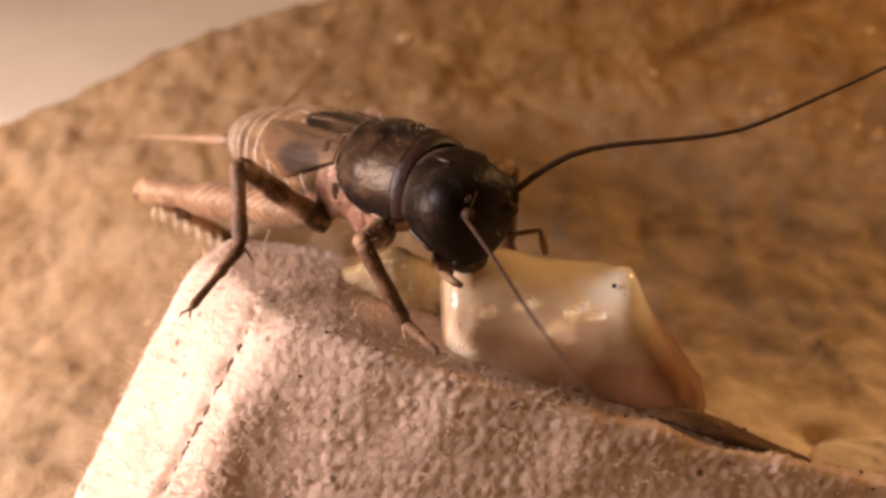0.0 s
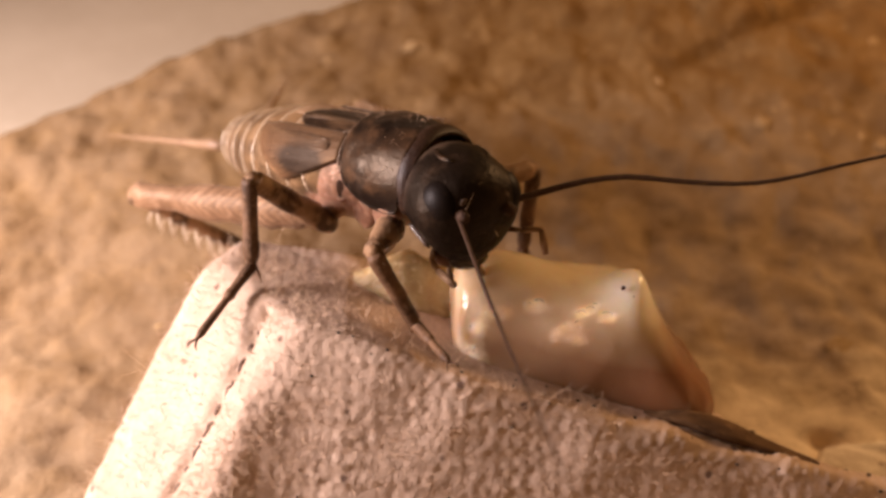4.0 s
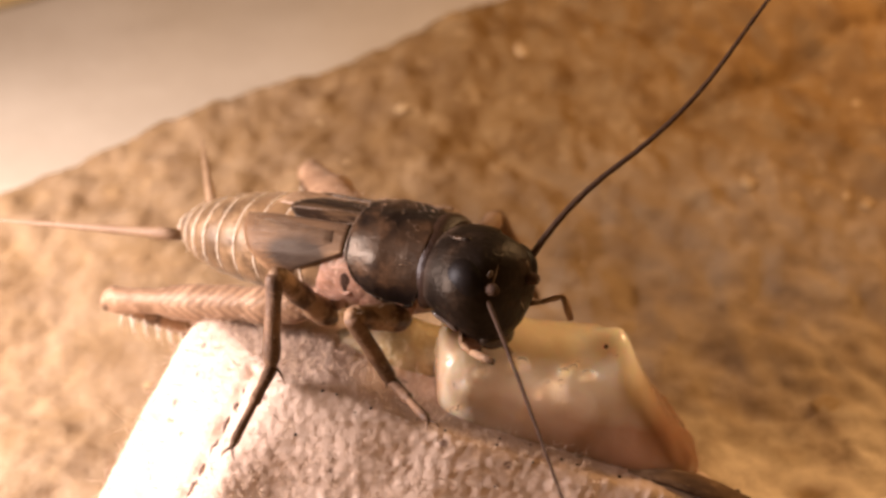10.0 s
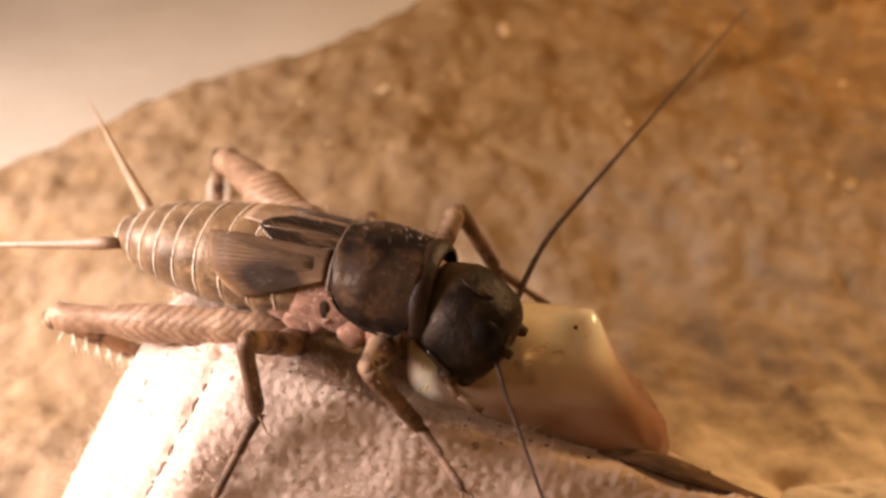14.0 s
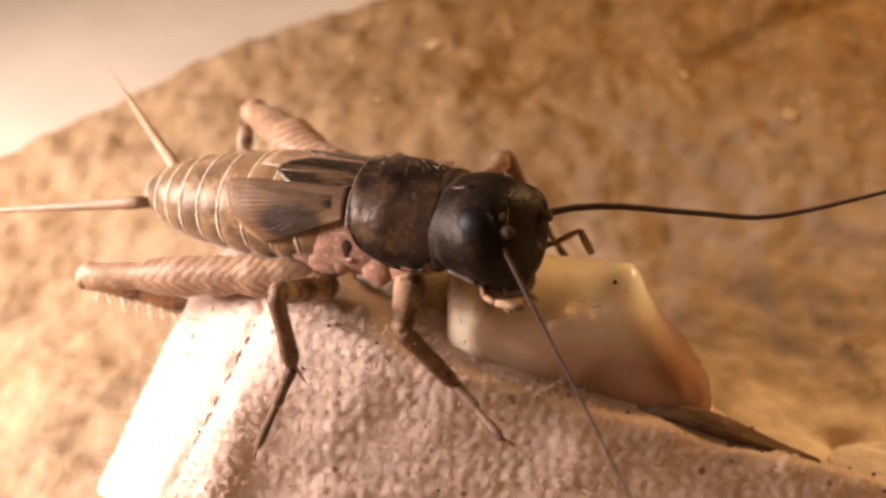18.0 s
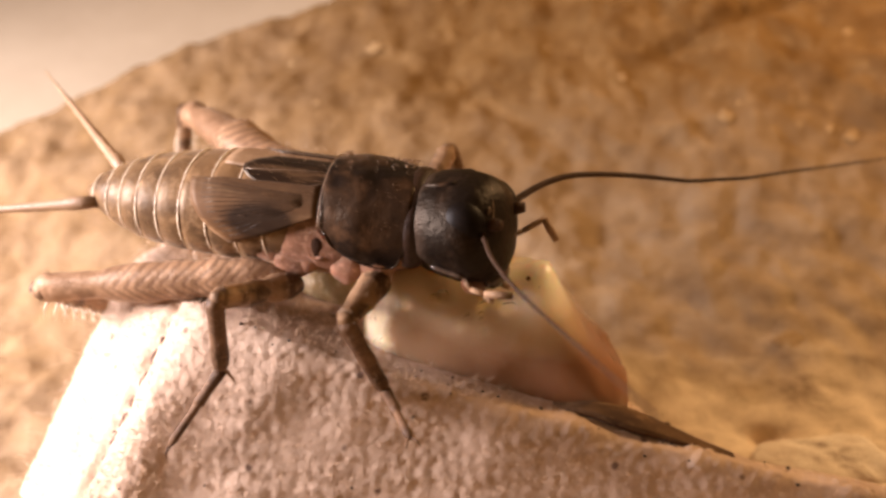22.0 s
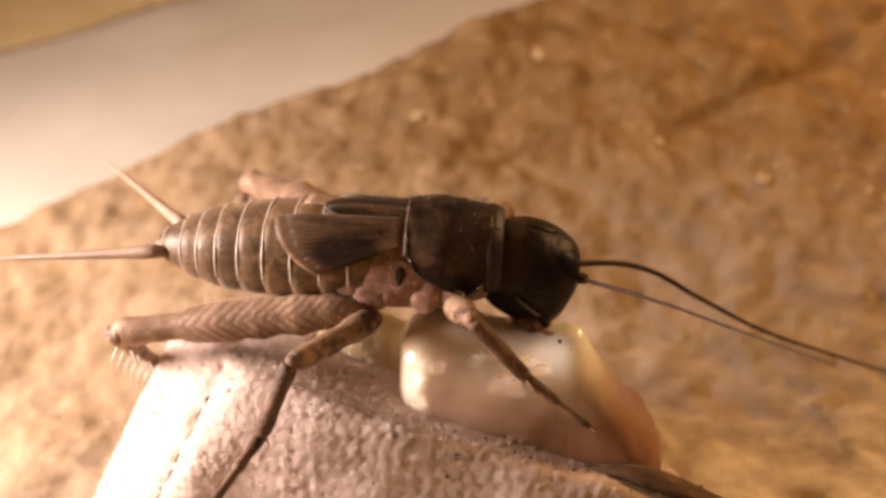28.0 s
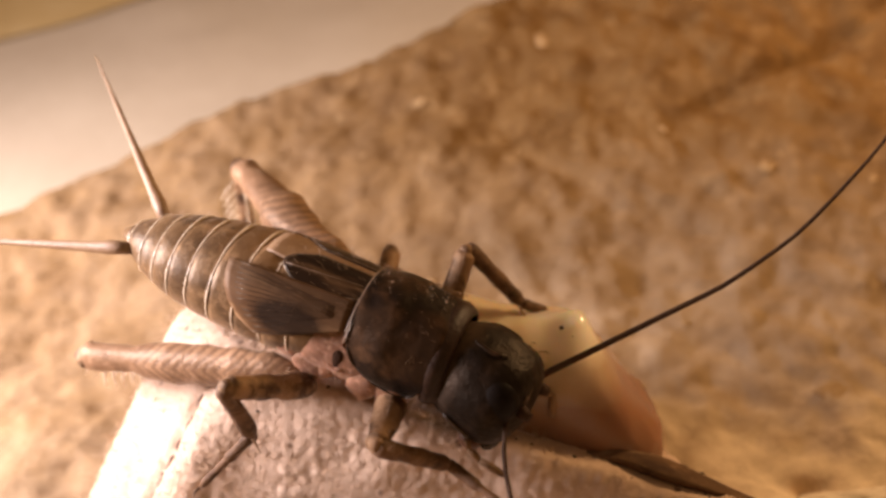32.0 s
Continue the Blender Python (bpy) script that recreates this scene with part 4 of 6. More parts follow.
def limb(name, parent, length, radii, material, label="", flat=1.0, n=12, wobble=0.22):
    """A limb piece along +x from its joint."""
    secs = []
    us, rs = [u for u, r in radii], [r for u, r in radii]
    seed = Vector((len(name) * 3.1, length, flat * 7))
    for u in sorted(set(us) | set(np.linspace(0, 1, 16))):
        r = float(np.interp(u, us, rs)) * (1 + wobble * noise.noise(seed + Vector((u * length * 1.1, 0, 0))))
        off = 0.25 * wobble * r * noise.noise(seed + Vector((0, u * length * 0.8, 3)))
        secs.append((u * length, off, -off, r * flat, r, 2))
    return part(name, loft(secs, n), material, parent, label)


def build_leg(bug, kind, side):
    """Femur, tibia and tarsus of one leg."""
    if kind == "hind":
        far = 1.0 if side == "R" else 1.28
        fem = limb("hind_femur", bug, 11.4, [(0, 0.3), (0.05, 0.5), (0.12, 0.68), (0.25, 0.9), (0.42, 0.93), (0.6, 0.82 * far), (0.76, 0.66 * far), (0.85, 0.57 * far), (0.91, 0.61), (0.96, 0.64), (0.99, 0.48), (1.0, 0.28)], M_FEMUR, "stout jumping thigh with herringbone ridges", 0.85 if side == "R" else 1.1, 22)
        part("knee", ellipsoid((11.0, 0, -0.05), (0.5, 0.6, 0.52), 14, 10), M_LEG, fem, "rounded mottled knee")
        tib = limb("hind_tibia", bug, 7.4, [(0, 0.35), (0.04, 0.45), (0.15, 0.4), (0.5, 0.38), (0.9, 0.4), (1.0, 0.3)], M_LEG, "spiny shin")
        for k in range(7):
            u = 0.2 + 0.11 * k
            for s in (-1, 1):
                a = Vector((7.4 * u, s * 0.25, -0.2))
                part("spine", tube([a, a + Vector((0.25, s * 0.28, -0.55)), a + Vector((0.6, s * 0.4, -0.95))], [0.08, 0.055, 0.01], 5), M_EDGE, tib)
        tar = limb("hind_tarsus", bug, 3.2, [(0, 0.2), (0.5, 0.17), (0.55, 0.12), (0.95, 0.11), (1.0, 0.04)], M_LEG_DARK)
        return fem, tib, tar
    lf, lt, la = (4.9, 3.8, 4.0) if kind == "middle" else (4.6 if side == "L" else 3.5, 3.8, 3.3)
    r = 1.0 if kind == "middle" else 1.05
    fem = limb(kind + "_femur", bug, lf, [(0, 0.4 * r), (0.1, 0.54 * r), (0.4, 0.55 * r), (0.8, 0.42 * r), (0.93, 0.44 * r), (1.0, 0.25)], M_LEG, "mottled brown thigh")
    part("knee", ellipsoid((lf * 0.97, 0, 0.02), (0.3, 0.33, 0.34), 12, 8), M_LEG, fem, "pale mottled knee")
    tib = limb(kind + "_tibia", bug, lt, [(0, 0.28), (0.06, 0.36), (0.3, 0.33), (0.9, 0.32), (1.0, 0.2)], M_LEG_DARK, "dark slender shin")
    for s in (-1, 1):
        part("spur", tube([(lt * 0.97, s * 0.15, -0.1), (lt + 0.3, s * 0.4, -0.2), (lt + 0.62, s * 0.55, -0.25)], [0.07, 0.05, 0.01], 5), M_LEG, tib)
    tar = limb(kind + "_tarsus", bug, la, [(0, 0.24), (0.42, 0.24), (0.46, 0.15), (0.55, 0.16), (0.9, 0.18), (1.0, 0.07)], M_LEG_DARK)
    for s in (-1, 1):
        part("claw", tube([(la * 0.97, 0, 0), (la + 0.25, s * 0.2, 0.03), (la + 0.38, s * 0.26, -0.12)], [0.06, 0.045, 0.01], 5), M_LEG_DARK, tar)
    return fem, tib, tar


cricket = tagged(new("cricket"), "dark brown nymph cricket with ringed abdomen and long feelers", "insect")
build_trunk(cricket)
cricket_head = build_head(cricket)


def bristles(parent, count, spot, length, seed, name="bristles"):
    """Fine short hairs, from spot(rng), which gives a root and a direction in millimetres."""
    rng = random.Random(seed)
    bm = bmesh.new()
    for _ in range(count):
        p, d = spot(rng)
        d = (d + Vector((rng.uniform(-0.5, 0.5), rng.uniform(-0.5, 0.5), rng.uniform(-0.3, 0.3)))).normalized() * length * rng.uniform(0.5, 1.2)
        tube([p - d * 0.2, p + d * 0.5, p + d + Vector((-0.1, 0, -0.05)) * length], [0.010, 0.007, 0.002], 3, bm=bm)
    part(name, bm, M_CERCUS, parent, "fine tan bristles")


def on_back(rng):
    a, x = radians(rng.uniform(-80, 80)), rng.uniform(-3, 3.6)
    r = 2.42 if x > 0.2 else girth(x)[0] + 0.12
    return Vector((x, r * math.sin(a), (r - 0.1) * math.cos(a))), Vector((-0.5, math.sin(a), math.cos(a)))


def on_abdomen(rng):
    a, x = radians(rng.uniform(-110, 110)), rng.uniform(-9.5, -4)
    ry, rz = girth(x)
    return Vector((x, ry * math.sin(a), spine_z(x) + rz * math.cos(a))), Vector((-0.9, math.sin(a), math.cos(a)))


bristles(cricket, 260, on_back, 0.28, 5)
bristles(cricket, 160, on_abdomen, 0.25, 6)
legs = {}
for side in "RL":
    for letter, kind in (("F", "front"), ("M", "middle"), ("H", "hind")):
        legs[side + letter] = build_leg(cricket, kind, side)
for key, (fem, tib, tar) in legs.items():
    size, fat = (11.0, 0.72) if key[1] == "H" else (4.0, 0.55)

    def on_limb(rng, size=size, fat=fat):
        a = rng.uniform(0, 2 * math.pi)
        d = Vector((0.5, math.cos(a), math.sin(a)))
        return Vector((rng.uniform(0.1, 1.0) * size, fat * math.cos(a), fat * math.sin(a))), d

    bristles(fem, 110 if key[1] == "H" else 60, on_limb, 0.24, 7)
    bristles(tib, 60, lambda rng: on_limb(rng, 3.6 if key[1] != "H" else 7.0, 0.3), 0.24, 8)
cerci = {s: limb("cercus", cricket, 10.5, [(0, 0.28), (0.1, 0.3), (0.5, 0.16), (1.0, 0.025)], M_CERCUS, "long tapering tan tail feeler", 1.0, 8) for s in "RL"}
FEELER = 1.8
feelers = {}
for s in "RL":
    feelers[s] = []
    count = 28 if s == "L" else 16
    for k in range(count):
        r0, r1 = ((0.15 if s == "L" else 0.1) * (1 - 0.77 * q / count) for q in (k, k + 1))
        feelers[s].append(limb("antenna_piece", cricket_head, FEELER / 2 * 1.03, [(-0.01, r0 * 0.9), (0, r0), (0.5, (r0 + r1) / 2), (1.0, r1), (1.01, r1 * 0.9)], M_ANTENNA, "", 1.0, 8, 0.0))


# ---- fuzz and crumbs on the pulp ----
def build_fuzz():
    rng = random.Random(11)
    verts, faces = [], []

    def strand(p, d, length, r):
        bend = Vector((rng.uniform(-1, 1), rng.uniform(-1, 1), rng.uniform(-1, 1))) * 0.7
        pts = [p, p + (d + bend * 0.25) * length * 0.5, p + (d + bend * 0.9) * length]
        base = len(verts)
        for q, w in zip(pts, (r, r * 0.8, r * 0.25)):
            for k in range(3):
                a = 2.094 * k
                verts.append((q + Vector((math.cos(a), math.sin(a) * 0.6, math.sin(a) * 0.8)) * w) * CM)
        for j in range(2):
            for k in range(3):
                a, b = base + 3 * j + k, base + 3 * j + (k + 1) % 3
                faces.append((a, b, b + 3, a + 3))

    for i in range(16500):
        x = rng.uniform(-1.5, 2.0) if i < 13000 else rng.uniform(-1.75, -0.6)
        y = rng.uniform(-1.05, -0.55) if i % 3 else rng.uniform(-0.65, 0.3)
        tall = 1.0 if i < 13000 else 1.5
        z = peak_height(x, y)
        if z < 0.35 or (x > 0.6 and y > -0.66):
            continue
        e = 0.02
        nrm = Vector((peak_height(x - e, y) - peak_height(x + e, y), peak_height(x, y - e) - peak_height(x, y + e), 2 * e)).normalized()
        side = Vector((rng.uniform(-1, 1), rng.uniform(-1, 1), rng.uniform(-1, 1)))
        at = Vector((x, y, z))
        strand(at + nrm * (peak_relief(at) + 0.001), (nrm * rng.uniform(0.2, 1.0) + side * 0.8).normalized(), rng.uniform(0.02, 0.055) * tall * (2.2 if rng.random() < 0.02 else 1), 0.0011)
    me = bpy.data.meshes.new("pulp_fuzz")
    me.from_pydata(verts, [], faces)
    for f in me.polygons:
        f.use_smooth = True
    me.materials.append(M_FIBRE)
    tagged(new("pulp_fuzz", me), "fine pale paper fibres standing off the pulp", "fibres", kind="stuff")
    bm = bmesh.new()
    for i in range(90):
        x, y = rng.uniform(-1.4, 1.8), rng.uniform(-1.0, -0.45)
        z = peak_height(x, y)
        r = rng.uniform(0.004, 0.011)
        m = Matrix.Translation(Vector((x, y, z + 0.006)) * CM) @ Matrix.Diagonal((r * CM, r * CM * 0.8, r * CM * 0.7, 1))
        bmesh.ops.create_icosphere(bm, subdivisions=1, radius=1, matrix=m)
    tagged(link_mesh("crumbs", bm, M_SPECK), "scattered dark crumbs on the pale pulp", "crumbs", kind="stuff")


build_fuzz()


def build_far_crumbs():
    """A few dark crumbs on the board beyond the card."""
    for x, y, r in ((-3.5, 6.35, 0.035), (-3.36, 6.6, 0.03), (-3.1, 6.7, 0.045)):
        bm = ellipsoid((0, 0, 0), (r * 1.5, r, r * 0.6), 12, 8, CM)
        for w in bm.verts:
            w.co = w.co * (1 + 0.4 * noise.noise(w.co * 3000 + Vector((x, y, 0)))) + Vector((x, y, 0.75 + 0.40 * (y - 2.4) + 0.03 + 0.05 * noise.noise(Vector((x, y, 0.75 + 0.40 * (y - 2.4))) * 0.7))) * CM
        tagged(link_mesh("crumb", bm, M_SPECK), "small dark crumb lying on the yellow board", "crumb", group="crumbs on the board")


build_far_crumbs()


# ---- what moves ----
def aim(a, b, up=(0, 0, 1)):
    """The pose of a piece along +x from a to b, in millimetres."""
    a, b = Vector(a), Vector(b)
    x = (b - a).normalized()
    y = Vector(up).cross(x)
    y = y.normalized() if y.length > 1e-4 else Vector((0, 1, 0))
    z = x.cross(y)
    return Matrix(((x.x, y.x, z.x, a.x * MM), (x.y, y.y, z.y, a.y * MM), (x.z, y.z, z.z, a.z * MM), (0, 0, 0, 1)))


def whole(rows):
    """Rows that reach from start to end, with more rows between those that turn far."""
    rows = list(rows)
    if rows[0][0] > 0:
        rows.insert(0, (0, rows[0][1]))
    if rows[-1][0] < 32:
        rows.append((32, rows[-1][1]))
    out = [rows[0]]
    for (t0, a), (t1, b) in zip(rows, rows[1:]):
        qa, qb = a.to_quaternion(), b.to_quaternion()
        turn = qa.rotation_difference(qb).angle
        turn = min(turn, 2 * math.pi - turn)
        n = 1 + int(math.degrees(turn) // 40)
        for k in range(1, n):
            u = k / n
            out.append((round(t0 + (t1 - t0) * u, 2), Matrix.LocRotScale(a.translation.lerp(b.translation, u), qa.slerp(qb, u), None)))
        out.append((t1, b))
    return out


def chain(root, rows, step=0.2):
    """Joints of a chain of stiff pieces at close times: the directions glide, the lengths stay."""
    times = [r[0] for r in rows]
    first = [Vector(root)] + [Vector(p) for p in rows[0][1:]]
    sizes = [(b - a).length for a, b in zip(first, first[1:])]
    heads = []
    for r in rows:
        pts = [Vector(root)] + [Vector(p) for p in r[1:]]
        heads.append([(b - a).normalized() for a, b in zip(pts, pts[1:])])

    def slope(i, n):
        if 0 < i < len(rows) - 1:
            a = (heads[i][n] - heads[i - 1][n]) / (times[i] - times[i - 1])
            b = (heads[i + 1][n] - heads[i][n]) / (times[i + 1] - times[i])
            return Vector([2 * p * q / (p + q) if p * q > 0 else 0.0 for p, q in zip(a, b)])
        return Vector((0, 0, 0))

    moments = sorted(set([0.0, 32.0] + times + [round(step * k, 2) for k in range(int(32 / step) + 1)]))
    out = []
    for t in moments:
        i = max(0, min(len(times) - 2, sum(1 for q in times if q <= t) - 1))
        span = times[i + 1] - times[i]
        u = min(1.0, max(0.0, (t - times[i]) / span))
        joints = [Vector(root)]
        for n, size in enumerate(sizes):
            d = heads[i][n] * (2 * u**3 - 3 * u**2 + 1) + heads[i + 1][n] * (3 * u**2 - 2 * u**3) + slope(i, n) * span * (u**3 - 2 * u**2 + u) + slope(i + 1, n) * span * (u**3 - u**2)
            joints.append(joints[-1] + d.normalized() * size)
        out.append((t, joints))
    return out


def twice(joints):
    """Twice as many joints, on a smooth curve through the given ones."""
    out = [joints[0]]
    for k in range(len(joints) - 1):
        a, b = joints[k], joints[k + 1]
        before = joints[k - 1] if k else a * 2 - b
        after = joints[k + 2] if k + 2 < len(joints) else b * 2 - a
        out += [(a + b) * 0.5625 - (before + after) * 0.0625, b]
    return out


def stride(pieces, root, rows, up=(0, 0, 1), step=0.2):
    """Keys the pieces of a leg or a feeler from its joints: seconds and one point for each joint."""
    moments = chain(root, rows, step)
    if len(pieces) > len(moments[0][1]):
        moments = [(t, twice(joints)) for t, joints in moments]
    for n, piece in enumerate(pieces):
        walk(piece, whole([(t, aim(joints[n], joints[n + 1], up)) for t, joints in moments]))


def motions():
    walk(cricket, [(t, pose(x * CM, y * CM, z * CM, roll, pitch, yaw)) for t, x, y, z, yaw, pitch, roll in (
        (0, -0.330, 0.272, 1.769, -49.8, -2.4, -4.8),
        (1, -0.338, 0.255, 1.781, -47.1, -3.3, -4.6),
        (2, -0.341, 0.251, 1.796, -45.4, -5.1, -7.9),
        (3, -0.380, 0.240, 1.832, -47.7, -5.4, -4.0),
        (6, -0.345, 0.193, 1.797, -42.8, -3.0, 0.6),
        (7, -0.368, 0.178, 1.808, -44.2, -4.0, -1.0),
        (8, -0.391, 0.132, 1.805, -42.8, -5.6, -2.7),
        (9, -0.312, 0.068, 1.730, -44.6, -2.5, 0.4),
        (10, -0.327, 0.046, 1.746, -32.9, -1.7, -0.3),
        (11, -0.370, 0.002, 1.768, -33.9, -4.0, -0.2),
        (12, -0.337, -0.072, 1.734, -29.3, 7.2, 9.3),
        (13, -0.214, -0.105, 1.684, -29.3, 7.3, 4.4),
        (14, -0.309, -0.156, 1.636, -21.2, 4.4, 1.9),
        (17, -0.366, -0.180, 1.715, -20.3, 0.5, 3.6),
        (18, -0.368, -0.206, 1.726, -21.1, -0.1, 2.2),
        (19, -0.282, -0.228, 1.703, -15.1, 4.0, 0.1),
        (20, -0.257, -0.239, 1.678, -15.1, 3.9, 2.0),
        (21, -0.280, -0.229, 1.698, -16.1, 1.8, 2.9),
        (22, -0.162, -0.196, 1.721, -13.5, 2.6, 2.2),
        (23, -0.167, -0.152, 1.732, -12.6, 2.2, 0.8),
        (24, -0.180, -0.120, 1.722, -12.6, 1.7, -0.9),
        (25, -0.113, -0.075, 1.786, -3.6, 0.5, -10.3),
        (26, -0.146, -0.078, 1.788, -3.5, 2.4, -9.1),
        (29, 0.024, -0.099, 1.813, -1.1, 3.4, -6.2),
        (30, -0.065, -0.122, 1.815, -8.6, 1.6, -6.5),
        (31, -0.183, -0.265, 1.659, -19.8, 8.3, -0.2),
        (32, -0.175, -0.480, 1.572, -15.5, 16.8, 3.2),
    )])
    walk(cricket_head, [(t, pose(3.7 * MM, 0, 0.1 * MM, 0, pitch, yaw)) for t, yaw, pitch in (
        (0, -8.7, 10.9),
        (1, -2.1, 22.4),
        (2, -4.3, 22.5),
        (3, -22.7, 19.1),
        (6, -4.2, 17.6),
        (7, -22, 10.4),
        (8, -6, 29.3),
        (9, -4.3, 16),
        (10, -21.3, 5.7),
        (11, -18.8, 8),
        (12, -17.3, 4.9),
        (13, -14.7, -3.2),
        (14, -2.3, 27.8),
        (17, -25.7, 0.8),
        (18, -24.1, -5.8),
        (19, -17.2, -3.1),
        (20, -11.6, 6.7),
        (21, -19.5, -8.5),
        (22, -15.4, -5.9),
        (23, -20.5, 2.6),
        (24, -28.4, -1.4),
        (25, 18.8, 22.7),
        (26, 16.9, 30.5),
        (29, -7, 13.7),
        (30, -31.5, 8.5),
        (31, -30.8, 1),
        (32, -6.1, 13.3),
    )])
    stride(legs["RF"], (2.5, -1.5, -2.0), [
        (0, (4.47, -4.35, -1.51), (5.9, -3.06, -4.79), (8.95, -4.3, -4.59)),
        (1, (4.25, -4.5, -1.57), (5.42, -3.02, -4.87), (8.42, -4.37, -5.1)),
        (2, (4.31, -4.48, -2.31), (5.39, -2.85, -5.56), (8.3, -4.41, -5.5)),
        (3, (4.59, -4.3, -2.25), (5.11, -2.52, -5.56), (8.13, -3.82, -5.81)),
        (6, (3.87, -4.69, -1.54), (4.72, -3.34, -4.78), (7.71, -4.7, -5.09)),
        (7, (4.06, -4.55, -1.29), (4.71, -2.9, -4.65), (7.67, -4.25, -5.17)),
        (8, (4.23, -4.52, -1.68), (4.15, -2.36, -4.8), (7.09, -3.3, -5.96)),
        (9, (3.09, -4.83, -1.09), (3.58, -2.91, -3.89), (6.55, -4.32, -3.66)),
        (10, (2.13, -4.81, -0.92), (2.88, -3.16, -4.03), (5.64, -4.96, -4.3)),
        (11, (2.77, -4.87, -1.08), (3.05, -2.59, -4.1), (5.81, -4.33, -4.59)),
        (12, (3.78, -4.73, -1.57), (5.72, -3.72, -3.79), (8.57, -4.36, -5.34)),
        (13, (3.28, -4.83, -1.24), (4.62, -3.55, -3.65), (7.27, -4.31, -5.47)),
        (14, (3.07, -4.88, -1.27), (4.92, -3.36, -4.22), (7.36, -5.45, -4.95)),
        (17, (3.34, -4.89, -2.21), (4.79, -3.21, -5.3), (7.44, -4.95, -6.2)),
        (18, (3.52, -4.83, -2.33), (4.91, -3.05, -5.38), (7.51, -4.94, -6.13)),
        (19, (2.75, -4.99, -2.09), (4.14, -3.03, -5.04), (6.46, -5.25, -5.8)),
        (20, (2.56, -5, -1.94), (3.75, -3.07, -4.66), (6.13, -5.18, -5.53)),
        (21, (2.86, -4.98, -2.14), (4.07, -3.18, -5.07), (6.35, -5.49, -5.69)),
        (22, (2.17, -4.97, -2.26), (3.44, -3.93, -5.63), (5.21, -6.72, -5.67)),
        (23, (3.77, -4.62, -2.93), (5.25, -3.65, -5.07), (7.96, -5.53, -4.87)),
        (24, (4.16, -4.37, -3.13), (5.77, -3.74, -5.18), (8.21, -5.93, -4.76)),
        (25, (3.49, -4.78, -1.29), (6.41, -3.54, -3.39), (7.81, -0.56, -3.26)),
        (26, (3.68, -4.53, -3.3), (4.91, -3.56, -6.34), (6.64, -6.37, -6.34)),
        (29, (3.02, -4.83, -1.04), (5.66, -3.43, -3.39), (8.08, -2.62, -5.47)),
        (30, (3.63, -4.31, -3.75), (5.12, -3.85, -7.22), (6.41, -6.85, -7.7)),
        (31, (4.11, -4.57, -2.52), (6, -2.18, -4.7), (8.79, -3.92, -4.85)),
        (32, (3.15, -4.92, -1.66), (5.41, -2.46, -3.05), (8.51, -3.59, -3.09)),
    ])
    stride(legs["RM"], (-0.9, -1.9, -2.6), [
        (0, (-2.7, -5.37, 0.36), (-0.9, -6.41, -2.82), (0.73, -9.75, -4.3)),
        (1, (-1.84, -5.51, 0.58), (-2.04, -5.57, -3.22), (-1, -9, -5)),
        (2, (-1.62, -5.79, 0.29), (-1.98, -5.62, -3.49), (-0.88, -9, -5.33)),
        (3, (-1.53, -5.79, 0.31), (-1.66, -5.63, -3.49), (-0.3, -9.08, -4.97)),
        (6, (-0.96, -6, 0.08), (-0.87, -6.94, -3.36), (-2.76, -8.61, -6.44)),
        (7, (-0.95, -5.93, 0.19), (-0.29, -6.84, -3.44), (-2.2, -8.53, -6.51)),
        (8, (-0.63, -6.01, 0.05), (-1.21, -5.93, -3.67), (-3.02, -7.66, -6.79)),
        (9, (-2.16, -5.64, 0.3), (-1.61, -6.65, -3.1), (-3.99, -8.03, -5.9)),
        (10, (-0.82, -5.66, 0.54), (-0.64, -6.31, -3.1), (0.3, -9.89, -4.61)),
        (11, (-0.3, -5.49, 0.69), (-0.52, -5.77, -3.1), (-1.55, -7.31, -6.32)),
        (12, (-1.32, -5.64, 0.54), (-1.09, -5.84, -2.44), (0.03, -9.65, -2.93)),
        (13, (-2.81, -5.52, 0.09), (-0.37, -8.34, -0.67), (-1.94, -8.79, -4.32)),
        (14, (-1.24, -6.31, -0.49), (-1.15, -5.33, -4.16), (-2.31, -6.47, -7.62)),
        (17, (-0.7, -6.38, -0.63), (-0.94, -5.37, -4.28), (-2.42, -6.43, -7.85)),
        (18, (-0.67, -6.44, -0.78), (-0.84, -5.45, -4.44), (-2.32, -6.26, -8.07)),
        (19, (-1.43, -6.49, -0.96), (-1.62, -5.14, -4.51), (-3.17, -5.7, -8.15)),
        (20, (-1.48, -6.39, -0.73), (-1.88, -5.1, -4.28), (-3.55, -5.9, -7.83)),
        (21, (-1.31, -6.47, -0.88), (-1.71, -5.17, -4.43), (-3.53, -6.08, -7.87)),
        (22, (-2.3, -6.41, -1.29), (-2.73, -5.41, -4.93), (-4.73, -6.34, -8.26)),
        (23, (-2.22, -6.45, -1.36), (-2.66, -5.51, -5.01), (-4.68, -6.68, -8.26)),
        (24, (-2.24, -6.55, -1.8), (-2.69, -5.49, -5.42), (-4.83, -6.27, -8.72)),
        (25, (-2.97, -6.32, -3.01), (-3.94, -5.15, -6.49), (-6.29, -5.28, -9.73)),
        (26, (-2.92, -6.37, -2.58), (-3.62, -5.43, -6.2), (-5.61, -5.49, -9.66)),
        (29, (-3.88, -5.57, -3.89), (-5.44, -4.79, -7.27), (-6.22, -8.64, -8.03)),
        (30, (-2.75, -6.38, -3.33), (-3.75, -5.34, -6.84), (-6.17, -5.47, -10.02)),
        (31, (-1.42, -6.56, -1.17), (-1.36, -5.18, -4.71), (-3.22, -6, -8.16)),
        (32, (-2.54, -6.21, -0.94), (-1.94, -4.22, -4.12), (-3.69, -4.28, -7.69)),
    ])
